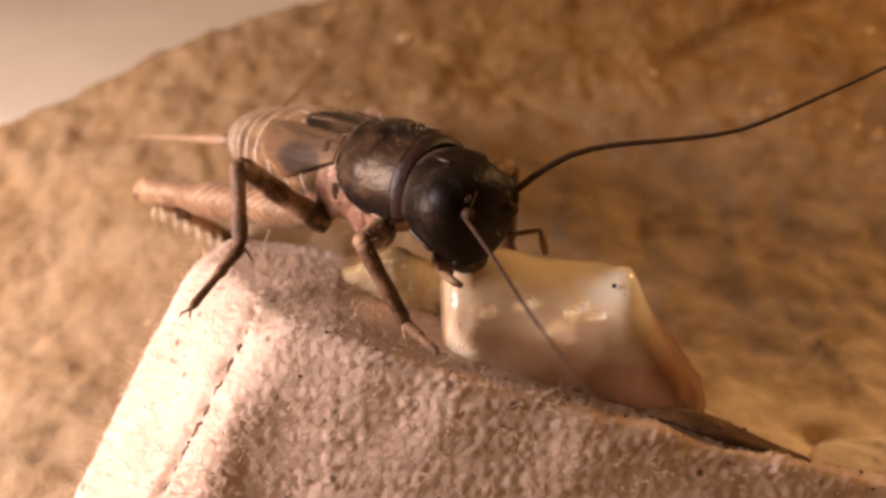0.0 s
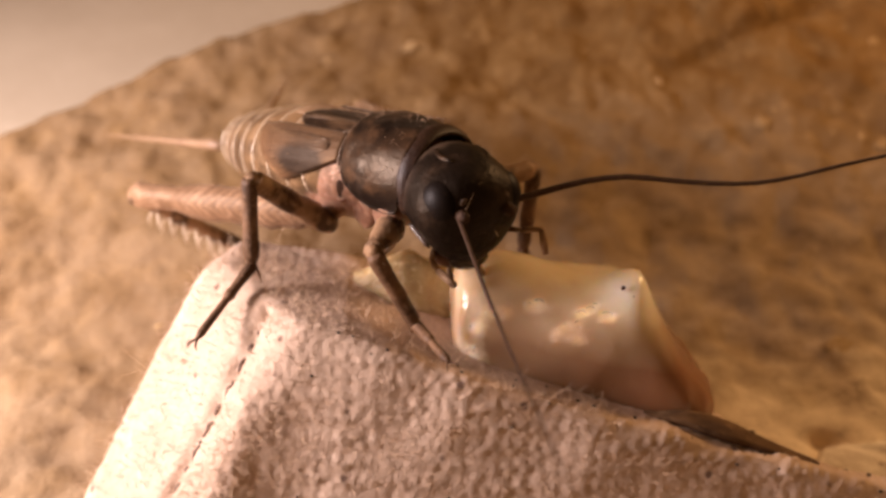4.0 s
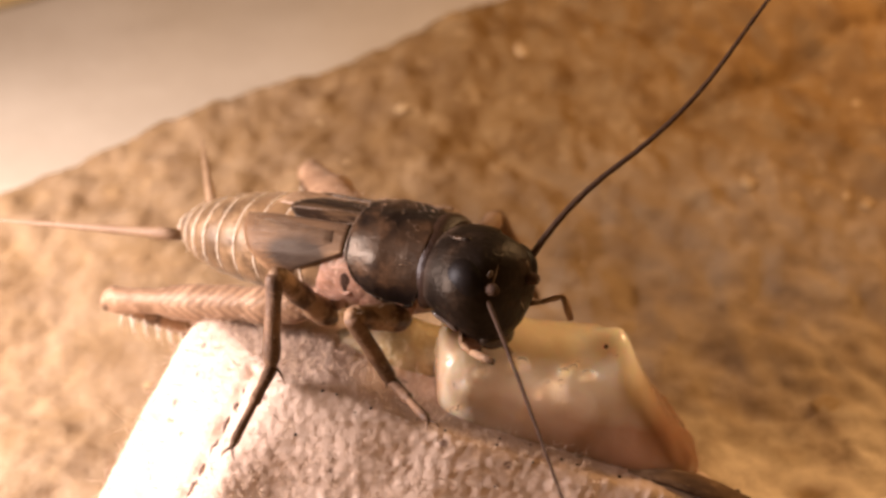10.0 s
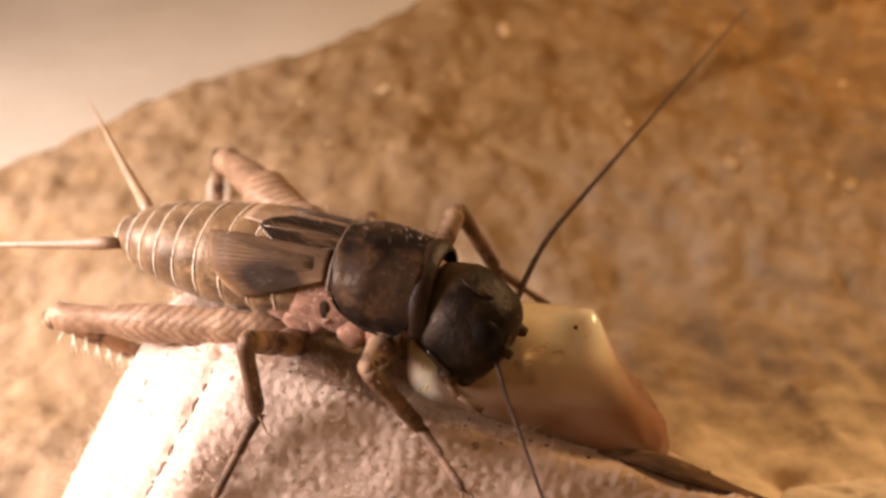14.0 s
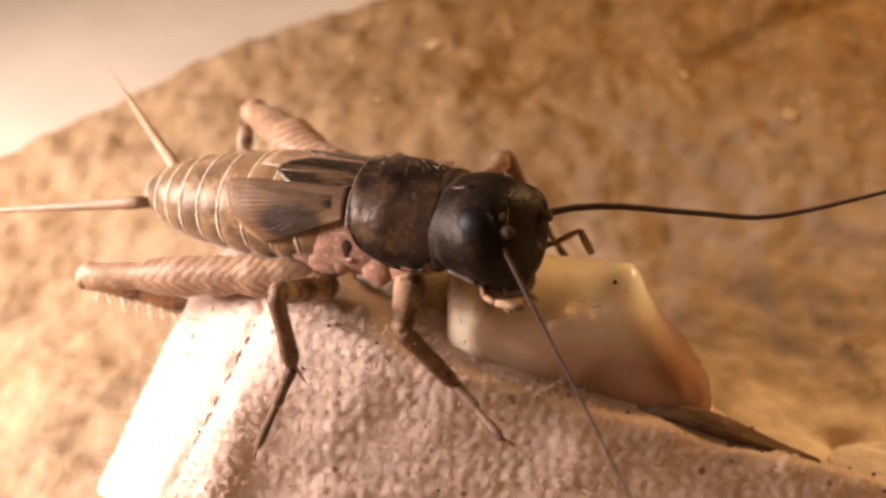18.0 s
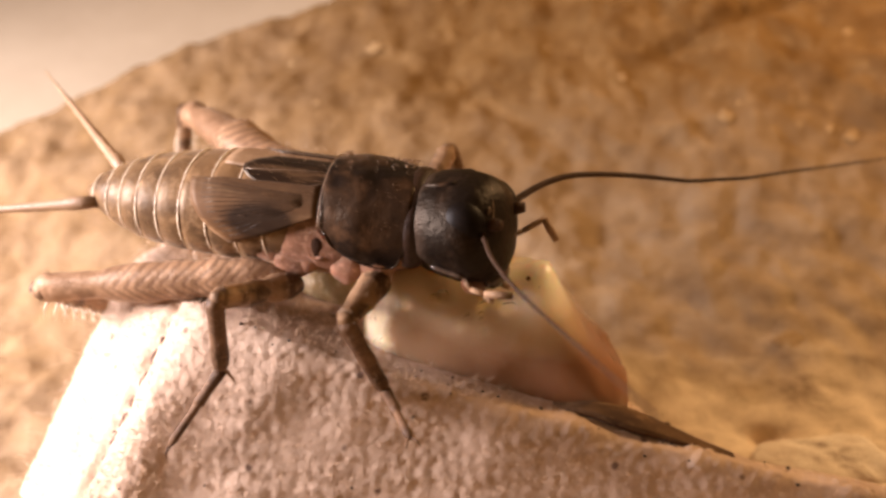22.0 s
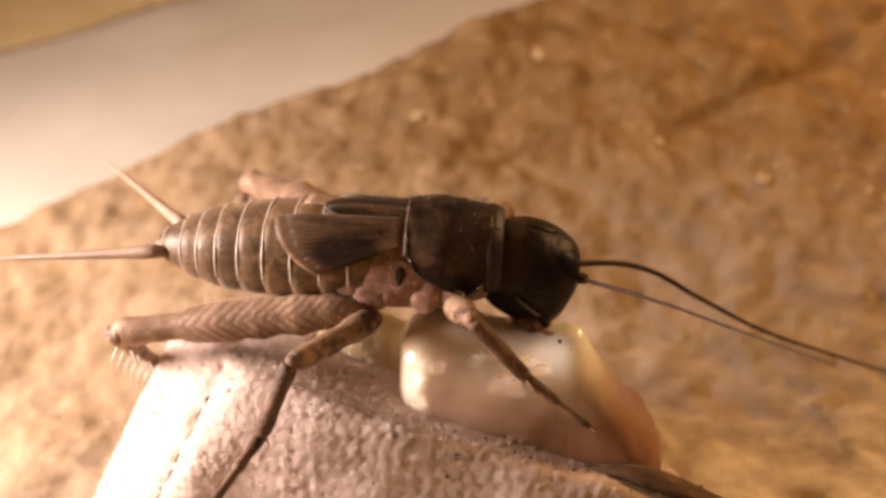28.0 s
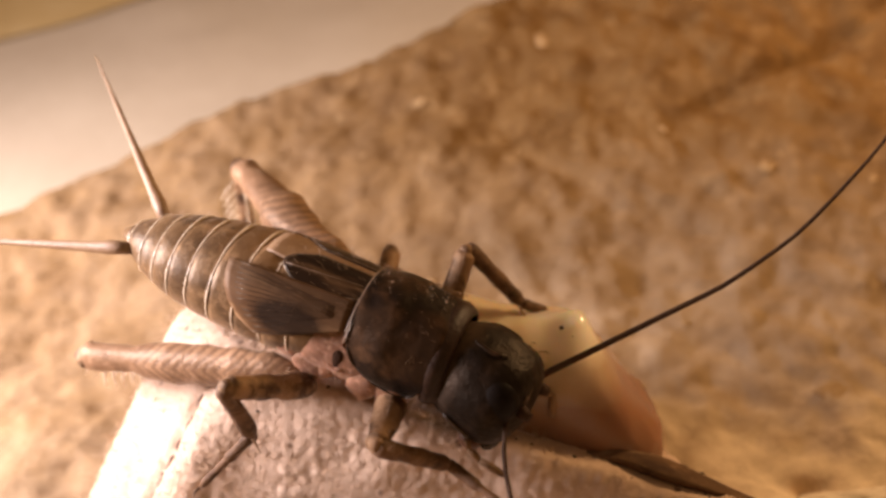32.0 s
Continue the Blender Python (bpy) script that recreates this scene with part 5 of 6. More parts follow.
    stride(legs["RH"], (-1.3, -1.9, -2.2), [
        (0, (-12.22, -5.1, -2.95), (-12.23, 1.06, -7.05), (-9.22, 0.16, -6.46)),
        (1, (-12.24, -5, -3.01), (-11.99, 1.3, -6.89), (-9.05, 0.29, -6.15)),
        (2, (-12.28, -4.76, -3.31), (-11.51, 1.93, -6.36), (-8.56, 0.77, -5.94)),
        (3, (-12.23, -5.03, -3.1), (-11.93, 1.31, -6.9), (-8.92, 0.32, -6.41)),
        (6, (-12.14, -5.33, -1.38), (-10.53, 0.22, -6), (-7.47, -0.63, -5.63)),
        (7, (-12.12, -5.45, -1.65), (-10.12, 0.38, -5.73), (-11.42, 2.76, -7.43)),
        (8, (-12.18, -5.29, -1.95), (-10.55, 0.73, -5.94), (-11.85, 3.42, -7.08)),
        (9, (-12.08, -5.62, -2.09), (-12.18, -0.04, -6.95), (-13.79, 1.96, -8.87)),
        (10, (-12.47, -3.95, -3.23), (-11.5, 2.19, -7.24), (-12.85, 4.47, -9.03)),
        (11, (-12.48, -3.85, -3.27), (-11.71, 2.44, -7.08), (-13.18, 4.68, -8.83)),
        (12, (-11.98, -2.63, -6.11), (-5.38, -4.66, -3.47), (-3.19, -6.51, -2.03)),
        (13, (-12.39, -4.5, -2.57), (-10.84, -0.17, -8.36), (-12.03, -0.73, -11.28)),
        (14, (-12.55, -3.01, -3.69), (-11.14, 2.63, -8.27), (-11.67, 4.93, -10.43)),
        (17, (-12.51, -3.54, -3.43), (-10.91, 2.16, -7.87), (-11.7, 4.47, -9.93)),
        (18, (-12.53, -3.51, -3.34), (-10.99, 2.32, -7.63), (-11.82, 4.68, -9.63)),
        (19, (-12.42, -2.51, -4.65), (-11.2, 3.7, -8.48), (-11.72, 6.27, -10.33)),
        (20, (-12.5, -2.4, -4.28), (-11.62, 3.72, -8.36), (-12.14, 6.13, -10.39)),
        (21, (-12.5, -2.63, -4.18), (-12.14, 3.5, -8.3), (-12.93, 5.94, -10.21)),
        (22, (-12.51, -2.67, -4.11), (-12.49, 3.44, -8.28), (-13.11, 5.86, -10.28)),
        (23, (-12.51, -2.91, -4.03), (-12.47, 3.16, -8.27), (-13.11, 5.62, -10.21)),
        (24, (-12.57, -2.38, -3.86), (-12.64, 3.65, -8.16), (-13.28, 6.08, -10.15)),
        (25, (-12.56, -1.32, -3.88), (-12.19, 5.21, -7.33), (-12.45, 8.01, -8.86)),
        (26, (-12.57, -1.44, -3.82), (-11.6, 4.76, -7.76), (-11.87, 7.33, -9.64)),
        (29, (-12.47, -1.42, -4.44), (-12.79, 4.87, -8.33), (-12.78, 7.47, -10.2)),
        (30, (-12.44, -1.81, -4.62), (-13.18, 4.43, -8.52), (-13.62, 6.98, -10.41)),
        (31, (-12.32, -2.8, -4.97), (-12.61, 3.22, -9.27), (-13.21, 5.27, -11.65)),
        (32, (-11.86, -1.35, -6.45), (-11.22, 4.86, -10.43), (-11.17, 7.12, -12.69)),
    ])
    stride(legs["LF"], (2.8, 1.7, -1.2), [
        (0, (2.76, 6.11, 0.12), (3.17, 5.98, -3.66), (1.84, 8.27, -5.62)),
        (1, (3.5, 6.11, -0.09), (3.82, 6.13, -3.88), (2.51, 8.65, -5.56)),
        (2, (3.92, 5.95, 0.15), (3.82, 5.98, -3.64), (2.5, 8.54, -5.26)),
        (3, (4.32, 5.98, -0.47), (4.51, 4.85, -4.1), (3.04, 7.22, -5.87)),
        (6, (4.09, 6.09, -0.71), (4.4, 5.12, -4.37), (3.24, 7.47, -6.38)),
        (7, (4.27, 6.03, -0.66), (3.69, 5.99, -4.42), (2.37, 8.51, -6.08)),
        (8, (4.3, 5.97, -0.39), (4.27, 5.57, -4.17), (2.88, 8.05, -5.86)),
        (9, (3.88, 5.87, 0.42), (5.72, 5.53, -2.89), (5.5, 8.32, -4.64)),
        (10, (3.22, 5.83, 0.78), (3.77, 8.09, -2.22), (3.56, 10.23, -4.73)),
        (11, (3.81, 5.83, 0.56), (3.19, 8.25, -2.3), (2.76, 10.09, -5)),
        (12, (4.11, 5.89, 0.16), (4.73, 7.12, -3.38), (5.16, 8.15, -6.48)),
        (13, (2.79, 5.8, 0.89), (3.25, 7.61, -2.42), (3.62, 8.87, -5.45)),
        (14, (3.22, 5.03, 1.95), (5.14, 6.17, -1.13), (7.93, 6.83, -2.75)),
        (17, (4.23, 5.33, 1.24), (5.18, 6.85, -2.11), (6.6, 8.09, -4.81)),
        (18, (4.21, 5.31, 1.28), (5.05, 7.11, -1.96), (6.48, 8.27, -4.7)),
        (19, (3.81, 4.95, 1.89), (4.86, 6.81, -1.26), (6.47, 8.69, -3.44)),
        (20, (3.81, 5, 1.84), (4.8, 6.74, -1.4), (7.17, 7.35, -3.61)),
        (21, (3.9, 5.19, 1.58), (4.42, 7.2, -1.6), (5.91, 8.74, -4.12)),
        (22, (3.72, 5.29, 1.53), (4.47, 7.11, -1.73), (5.96, 8.64, -4.24)),
        (23, (3.6, 5.36, 1.47), (4.29, 7.52, -1.58), (5.67, 8.79, -4.3)),
        (24, (3.89, 5.16, 1.63), (4.53, 7.04, -1.61), (5.95, 8.35, -4.28)),
        (25, (4.21, 5.11, 1.55), (5.02, 7.17, -1.54), (6.49, 9.02, -3.84)),
        (26, (4.22, 5.23, 1.39), (5.13, 7.09, -1.79), (6.67, 8.83, -4.14)),
        (29, (4.36, 5.18, 1.37), (5.32, 6.65, -2.01), (7.01, 7.79, -4.6)),
        (30, (4.75, 4.79, 1.59), (5.41, 6.51, -1.74), (6.84, 7.98, -4.32)),
        (31, (4.12, 3.54, 2.8), (4.91, 5.34, -0.45), (6.17, 7.21, -2.86)),
        (32, (2.71, 3.52, 3.02), (5.4, 4.96, 0.75), (7.56, 7.22, -0.28)),
    ])
    stride(legs["LM"], (0.3, 1.8, -1.7), [(0, (-1.2, 6.0, 0.4), (-1.6, 7.2, -3.2), (-3.6, 8.6, -6.2)), (32, (-1.2, 6.0, 0.4), (-1.6, 7.2, -3.2), (-3.6, 8.6, -6.2))])
    stride(legs["LH"], (-0.9, 1.9, 0.0), [
        (6, (-10.32, 8.77, 0.03), (-14.57, 11.63, -5.3), (-16.77, 12.56, -7.43)),
        (7, (-10.1, 8.96, 0.46), (-14.2, 12.07, -4.85), (-16.62, 13.23, -6.6)),
        (8, (-9.96, 8.97, 1.03), (-14.3, 12.46, -3.84), (-16.75, 13.72, -5.47)),
        (10, (-10.04, 8.91, 0.89), (-13.32, 12.73, -4.53), (-15.44, 14.23, -6.4)),
        (11, (-10.18, 8.62, 1.23), (-14.03, 12.36, -3.87), (-16.28, 13.8, -5.63)),
        (12, (-10.47, 8.54, 0.15), (-13.24, 11.57, -6.01), (-14.86, 12.65, -8.55)),
        (13, (-9.74, 9.56, -1.28), (-12.23, 12.81, -7.44), (-13.91, 14.26, -9.74)),
        (14, (-10.55, 8.15, 1.12), (-12.96, 12.1, -4.65), (-14.72, 13.8, -6.72)),
        (17, (-10.54, 8.12, 1.21), (-13.42, 11.75, -4.56), (-15.41, 13.33, -6.51)),
        (18, (-10.54, 8.03, 1.43), (-13.65, 11.69, -4.2), (-15.68, 13.29, -6.09)),
        (19, (-10.25, 8.12, 2.14), (-12.73, 12.38, -3.38), (-14.41, 14.32, -5.28)),
        (20, (-10.49, 8.04, 1.6), (-12.62, 12.06, -4.23), (-14.36, 13.86, -6.22)),
        (21, (-10.68, 7.81, 1.46), (-13.47, 11.69, -4.19), (-15.45, 13.33, -6.1)),
        (22, (-10.55, 8.15, 1.11), (-13.24, 12.27, -4.42), (-15.05, 14.07, -6.34)),
        (23, (-10.55, 8.17, 1.07), (-13.04, 12.5, -4.39), (-14.8, 14.4, -6.27)),
        (24, (-10.51, 8.04, 1.52), (-13.15, 12.32, -3.91), (-15.02, 14.2, -5.71)),
        (25, (-9.59, 8.67, 2.73), (-11.5, 14.32, -1.64), (-12.99, 16.8, -3.01)),
        (26, (-9.75, 8.82, 2.07), (-11.47, 14.26, -2.64), (-12.99, 16.63, -4.16)),
        (29, (-9.49, 9.42, 1.3), (-10.95, 14.64, -3.74), (-12.26, 17.04, -5.4)),
        (30, (-9.93, 8.78, 1.67), (-12.21, 13.88, -3.18), (-13.87, 16.08, -4.81)),
        (31, (-11.16, 7.19, 0.98), (-13.71, 11.18, -4.72), (-15.57, 12.73, -6.8)),
        (32, (-10.62, 8.24, 0.5), (-11.37, 12.42, -5.56), (-12.6, 14.21, -7.91)),
    ])
    for side, root, rows in (("R", (-10.3, -0.9, -0.5), [
        (0, (-20.67, -1.4, -2.05)),
        (1, (-20.72, -1.32, -1.76)),
        (2, (-20.72, -2.02, -1.18)),
        (3, (-20.76, -1.13, -1.37)),
        (6, (-20.49, -3.41, -0.71)),
        (7, (-20.61, -2.61, -1.48)),
        (8, (-20.6, -2.88, -1)),
        (9, (-20.55, -3.02, -1.28)),
        (10, (-19.72, -5.49, 0.11)),
        (11, (-19.34, -6.19, 0.25)),
        (12, (-20.28, -4.16, -0.65)),
        (13, (-20.54, -3.22, -0.37)),
        (14, (-20.47, -2.96, -2.08)),
        (17, (-20.33, -3.85, -1.52)),
        (18, (-20.31, -3.99, -1.25)),
        (19, (-20.56, -2.33, -2.2)),
        (20, (-20.58, -1.99, -2.32)),
        (21, (-20.56, -2.46, -2.12)),
        (22, (-20.6, -2.11, -2.14)),
        (23, (-20.64, -1.95, -2.03)),
        (24, (-20.64, -1.91, -2.03)),
        (25, (-20.7, -0.14, -1.74)),
        (26, (-20.73, -0.69, -1.7)),
        (29, (-20.67, 0.11, -1.77)),
        (30, (-20.72, -1.45, -1.64)),
        (31, (-20.12, -4.13, -2.36)),
        (32, (-20.29, -1.85, -3.58)),
    ]), ("L", (-10.0, 1.1, 0.2), [
        (0, (-17.1, 8.8, 0.9)),
        (3, (-16.85, 8.94, 1.59)),
        (6, (-17.04, 8.85, 0.97)),
        (8, (-16.32, 9.2, 2.37)),
        (9, (-17.32, 8.55, 1.34)),
        (10, (-17.34, 8.34, 2.19)),
        (11, (-17.69, 7.77, 2.8)),
        (12, (-17.45, 8.4, 1.41)),
        (13, (-16.92, 8.89, 1.51)),
        (14, (-17.91, 7.4, 3.04)),
        (17, (-18.12, 7.18, 2.9)),
        (18, (-18.21, 6.89, 3.25)),
        (19, (-18.05, 7.03, 3.39)),
        (20, (-18.12, 7.04, 3.2)),
        (21, (-18.08, 6.86, 3.63)),
        (22, (-17.93, 7.55, 2.61)),
        (23, (-17.91, 7.49, 2.82)),
        (24, (-17.91, 7.32, 3.18)),
        (25, (-17.31, 8.05, 3.12)),
        (26, (-17.45, 7.96, 2.95)),
        (29, (-17.03, 8.64, 2.19)),
        (30, (-17.46, 8.15, 2.42)),
        (31, (-18.49, 6.35, 3.47)),
        (32, (-18.14, 6.48, 4.09)),
    ])):
        walk(cerci[side], whole([(t, aim(root, tip)) for t, tip in rows]))
    for side, root, rows in (("R", (3.3, -1.0, 0.5), [
        (0, (5.04, -1.46, 0.44), (6.77, -1.97, 0.41), (8.47, -2.54, 0.41), (10.16, -3.15, 0.46), (11.85, -3.77, 0.59), (13.52, -4.42, 0.78), (15.15, -5.12, 1.04), (16.76, -5.88, 1.36)),
        (1, (4.6, -2.24, 0.35), (5.88, -3.49, 0.25), (7.15, -4.78, 0.21), (8.41, -6.05, 0.23), (9.68, -7.33, 0.33), (10.93, -8.62, 0.49), (12.15, -9.92, 0.74), (13.34, -11.22, 1.06)),
        (2, (4.95, -1.7, 0.6), (6.58, -2.47, 0.72), (8.16, -3.31, 0.83), (9.73, -4.2, 0.99), (11.26, -5.11, 1.2), (12.76, -6.07, 1.47), (14.23, -7.07, 1.78), (15.64, -8.11, 2.16)),
        (3, (4.25, -2.5, 0.8), (5.28, -3.94, 1.09), (6.41, -5.32, 1.35), (7.61, -6.64, 1.61), (8.83, -7.93, 1.94), (10.03, -9.2, 2.36), (11.25, -10.42, 2.85), (12.51, -11.58, 3.4)),
        (3.5, (5.07, -1.3, 0.48), (6.84, -1.64, 0.52), (8.61, -1.99, 0.61), (10.36, -2.36, 0.77), (12.1, -2.75, 0.99), (13.83, -3.18, 1.27), (15.53, -3.64, 1.63), (17.21, -4.15, 2.05)),
        (5.5, (4.4, -2.41, 0.31), (5.51, -3.82, 0.17), (6.61, -5.24, 0.1), (7.76, -6.63, 0.09), (8.95, -7.98, 0.16), (10.16, -9.31, 0.3), (11.35, -10.64, 0.53), (12.52, -11.97, 0.83)),
        (6, (4.35, -2.41, 0.12), (5.47, -3.79, -0.19), (6.65, -5.12, -0.43), (7.86, -6.44, -0.58), (9.06, -7.78, -0.67), (10.25, -9.13, -0.67), (11.43, -10.5, -0.58), (12.58, -11.86, -0.4)),
        (7, (4.99, -1.56, 0.21), (6.71, -2.03, 0.02), (8.44, -2.53, -0.12), (10.16, -3.04, -0.2), (11.88, -3.59, -0.21), (13.58, -4.16, -0.16), (15.27, -4.76, -0.03), (16.95, -5.39, 0.19)),
        (8, (4.87, -1.87, 0.66), (6.4, -2.79, 0.85), (7.9, -3.76, 1.09), (9.37, -4.76, 1.37), (10.81, -5.79, 1.72), (12.2, -6.85, 2.13), (13.55, -7.94, 2.61), (14.84, -9.07, 3.16)),
        (9, (4.25, -2.07, -0.58), (5.27, -3.17, -1.59), (6.38, -4.26, -2.5), (7.51, -5.4, -3.31), (8.67, -6.58, -4), (9.86, -7.82, -4.56), (11.05, -9.11, -4.96), (12.25, -10.43, -5.16)),
        (10, (4.7, -1.29, -0.59), (6.14, -1.65, -1.61), (7.59, -2.09, -2.58), (9.08, -2.61, -3.45), (10.59, -3.2, -4.23), (12.13, -3.87, -4.87), (13.69, -4.62, -5.37), (15.24, -5.47, -5.7)),
        (11, (4.3, -1.84, -0.74), (5.3, -2.76, -1.92), (6.27, -3.8, -3.02), (7.26, -4.92, -4.02), (8.3, -6.08, -4.92), (9.39, -7.29, -5.69), (10.53, -8.54, -6.31), (11.72, -9.82, -6.74)),
        (12, (4.77, -1.72, -0.26), (6.36, -2.31, -0.84), (8.12, -2.61, -1.07), (9.85, -3.06, -1.27), (11.57, -3.6, -1.36), (13.25, -4.24, -1.32), (14.88, -4.97, -1.13), (16.44, -5.8, -0.76)),
        (13, (4.64, -1.67, -0.5), (5.95, -2.46, -1.45), (7.25, -3.34, -2.32), (8.57, -4.3, -3.09), (9.9, -5.33, -3.72), (11.23, -6.44, -4.21), (12.55, -7.63, -4.52), (13.82, -8.9, -4.62)),
        (14, (4.6, -2.14, -0.01), (5.95, -3.28, -0.34), (7.26, -4.49, -0.58), (8.51, -5.77, -0.75), (9.69, -7.13, -0.81), (10.77, -8.57, -0.76), (11.72, -10.09, -0.58), (12.53, -11.66, -0.25)),
        (14.5, (4.15, -2.58, 0.69), (4.95, -4.17, 0.93), (5.71, -5.77, 1.22), (6.41, -7.4, 1.54), (7.03, -9.05, 1.9), (7.61, -10.7, 2.32), (8.13, -12.36, 2.81), (8.59, -14.01, 3.36)),
        (16.5, (4.99, -1.63, 0.57), (6.65, -2.3, 0.69), (8.29, -3.04, 0.83), (9.89, -3.83, 1.02), (11.45, -4.7, 1.25), (12.98, -5.61, 1.54), (14.46, -6.57, 1.9), (15.88, -7.58, 2.33)),
        (17, (4.75, -1.33, -0.51), (6.19, -1.8, -1.48), (7.59, -2.43, -2.43), (9, -3.14, -3.3), (10.42, -3.93, -4.06), (11.87, -4.79, -4.7), (13.33, -5.72, -5.19), (14.78, -6.74, -5.49)),
        (18, (4.55, -1.38, -0.74), (5.84, -1.82, -1.91), (7.19, -2.3, -3), (8.58, -2.86, -4.01), (9.98, -3.52, -4.93), (11.4, -4.26, -5.74), (12.85, -5.09, -6.4), (14.32, -6.01, -6.9)),
        (19, (3.93, -2.67, 0.29), (5.37, -3.75, 0.28), (6.76, -4.9, 0.25), (8.11, -6.08, 0.28), (9.44, -7.3, 0.37), (10.72, -8.55, 0.51), (11.95, -9.85, 0.72), (13.13, -11.18, 0.99)),
        (20, (4.55, -2.29, 0.6), (5.83, -3.54, 0.84), (7.13, -4.67, 1.35), (8.38, -5.86, 1.87), (9.57, -7.1, 2.41), (10.7, -8.38, 2.98), (11.76, -9.69, 3.6), (12.75, -11.05, 4.25)),
        (21, (4.79, -1.95, 0.18), (6.28, -2.93, -0.08), (7.79, -3.89, -0.24), (9.31, -4.87, -0.31), (10.78, -5.9, -0.35), (12.23, -6.97, -0.32), (13.63, -8.09, -0.23), (15, -9.25, -0.07)),
        (22, (4.31, -2.42, 0.05), (5.56, -3.69, -0.23), (6.89, -4.89, -0.35), (8.23, -6.09, -0.39), (9.55, -7.32, -0.35), (10.83, -8.58, -0.26), (12.07, -9.87, -0.1), (13.26, -11.21, 0.13)),
        (23, (4.89, -1.7, 0.97), (6.46, -2.48, 1.37), (7.99, -3.37, 1.7), (9.45, -4.4, 1.88), (10.83, -5.57, 1.97), (12.15, -6.78, 2.09), (13.43, -8.04, 2.27), (14.65, -9.33, 2.51)),
        (24, (4.99, -1.37, 0.99), (6.69, -1.84, 1.36), (8.38, -2.41, 1.6), (10.04, -3.07, 1.8), (11.67, -3.81, 1.98), (13.27, -4.62, 2.19), (14.83, -5.48, 2.43), (16.34, -6.41, 2.72)),
        (25, (3.17, -2.53, 1.44), (3.38, -4.23, 2), (3.63, -5.97, 2.37), (3.83, -7.73, 2.7), (3.97, -9.5, 2.99), (4.05, -11.28, 3.22), (4.07, -13.07, 3.42), (4, -14.86, 3.6)),
        (26, (3.74, -2.73, 0.72), (4.13, -4.48, 0.92), (4.47, -6.24, 0.99), (4.75, -8.02, 0.96), (4.96, -9.81, 0.92), (5.1, -11.6, 0.89), (5.17, -13.4, 0.86), (5.16, -15.2, 0.84)),
        (26.5, (3.67, -2.67, 1.07), (3.99, -4.35, 1.62), (4.28, -6.07, 2.06), (4.54, -7.81, 2.43), (4.78, -9.58, 2.66), (4.94, -11.36, 2.88), (5.04, -13.15, 3.08), (5.05, -14.94, 3.25)),
        (28.5, (4.24, -2.52, 0.67), (5.13, -4.08, 0.86), (5.96, -5.66, 1.06), (6.73, -7.28, 1.27), (7.44, -8.92, 1.5), (8.08, -10.58, 1.75), (8.64, -12.27, 2.01), (9.13, -13.98, 2.28)),
        (29, (4.56, -1.92, -0.39), (5.78, -2.93, -1.26), (6.94, -4.03, -2.08), (8.07, -5.21, -2.84), (9.14, -6.48, -3.52), (10.15, -7.85, -4.12), (11.06, -9.32, -4.62), (11.86, -10.89, -5)),
        (30, (4.76, -1.99, 0.16), (6.27, -2.95, -0.06), (7.76, -3.95, -0.24), (9.22, -4.99, -0.36), (10.66, -6.06, -0.43), (12.07, -7.18, -0.44), (13.45, -8.34, -0.39), (14.78, -9.54, -0.27)),
        (31, (4.88, -1.85, 0.32), (6.48, -2.67, 0.24), (8.16, -3.3, 0.38), (9.85, -3.73, 0.8), (11.52, -4.2, 1.29), (13.16, -4.73, 1.82), (14.76, -5.32, 2.4), (16.31, -5.98, 3.02)),
        (32, (4.12, -2.37, -0.34), (5.28, -3.65, -0.82), (6.55, -4.91, -1.06), (7.74, -6.25, -1.21), (8.84, -7.67, -1.24), (9.84, -9.16, -1.13), (10.71, -10.72, -0.86), (11.43, -12.32, -0.45)),
    ]), ("L", (3.3, 1.0, 0.5), [
        (0, (3.33, 2.45, 1.57), (3.58, 3.96, 2.51), (4.19, 5.56, 3.08), (4.97, 7.13, 3.46), (5.78, 8.69, 3.86), (6.56, 10.23, 4.38), (7.15, 11.73, 5.17), (7.66, 13.22, 6.04), (8.13, 14.74, 6.89), (8.52, 16.29, 7.71), (8.86, 17.89, 8.47), (9.15, 19.5, 9.21), (9.43, 21.13, 9.92), (9.68, 22.76, 10.65)),
        (1, (3.84, 2.51, 1.31), (4.6, 4, 1.99), (5.64, 5.41, 2.39), (6.79, 6.77, 2.67), (8, 8.08, 2.92), (9.05, 9.43, 3.46), (10, 10.81, 4.13), (10.88, 12.2, 4.85), (11.76, 13.63, 5.51), (12.57, 15.11, 6.14), (13.35, 16.63, 6.7), (14.06, 18.19, 7.25), (14.8, 19.75, 7.75), (15.48, 21.33, 8.3)),
        (2, (3.49, 2.39, 1.62), (3.97, 3.82, 2.61), (4.82, 5.27, 3.25), (5.8, 6.68, 3.77), (6.83, 8.07, 4.3), (7.78, 9.44, 4.99), (8.64, 10.8, 5.8), (9.36, 12.15, 6.73), (10.11, 13.55, 7.58), (10.78, 14.99, 8.43), (11.42, 16.49, 9.19), (11.99, 18.01, 9.96), (12.59, 19.56, 10.66), (13.1, 21.1, 11.43)),
        (3, (3.12, 2.62, 1.26), (3.08, 4.28, 1.96), (3.28, 5.99, 2.49), (3.68, 7.71, 2.81), (4.01, 9.41, 3.31), (4.31, 11.08, 3.92), (4.55, 12.72, 4.61), (4.73, 14.36, 5.33), (4.9, 16.02, 6.01), (4.98, 17.7, 6.65), (5, 19.4, 7.23), (4.96, 21.12, 7.78), (4.92, 22.84, 8.29), (4.84, 24.56, 8.82)),
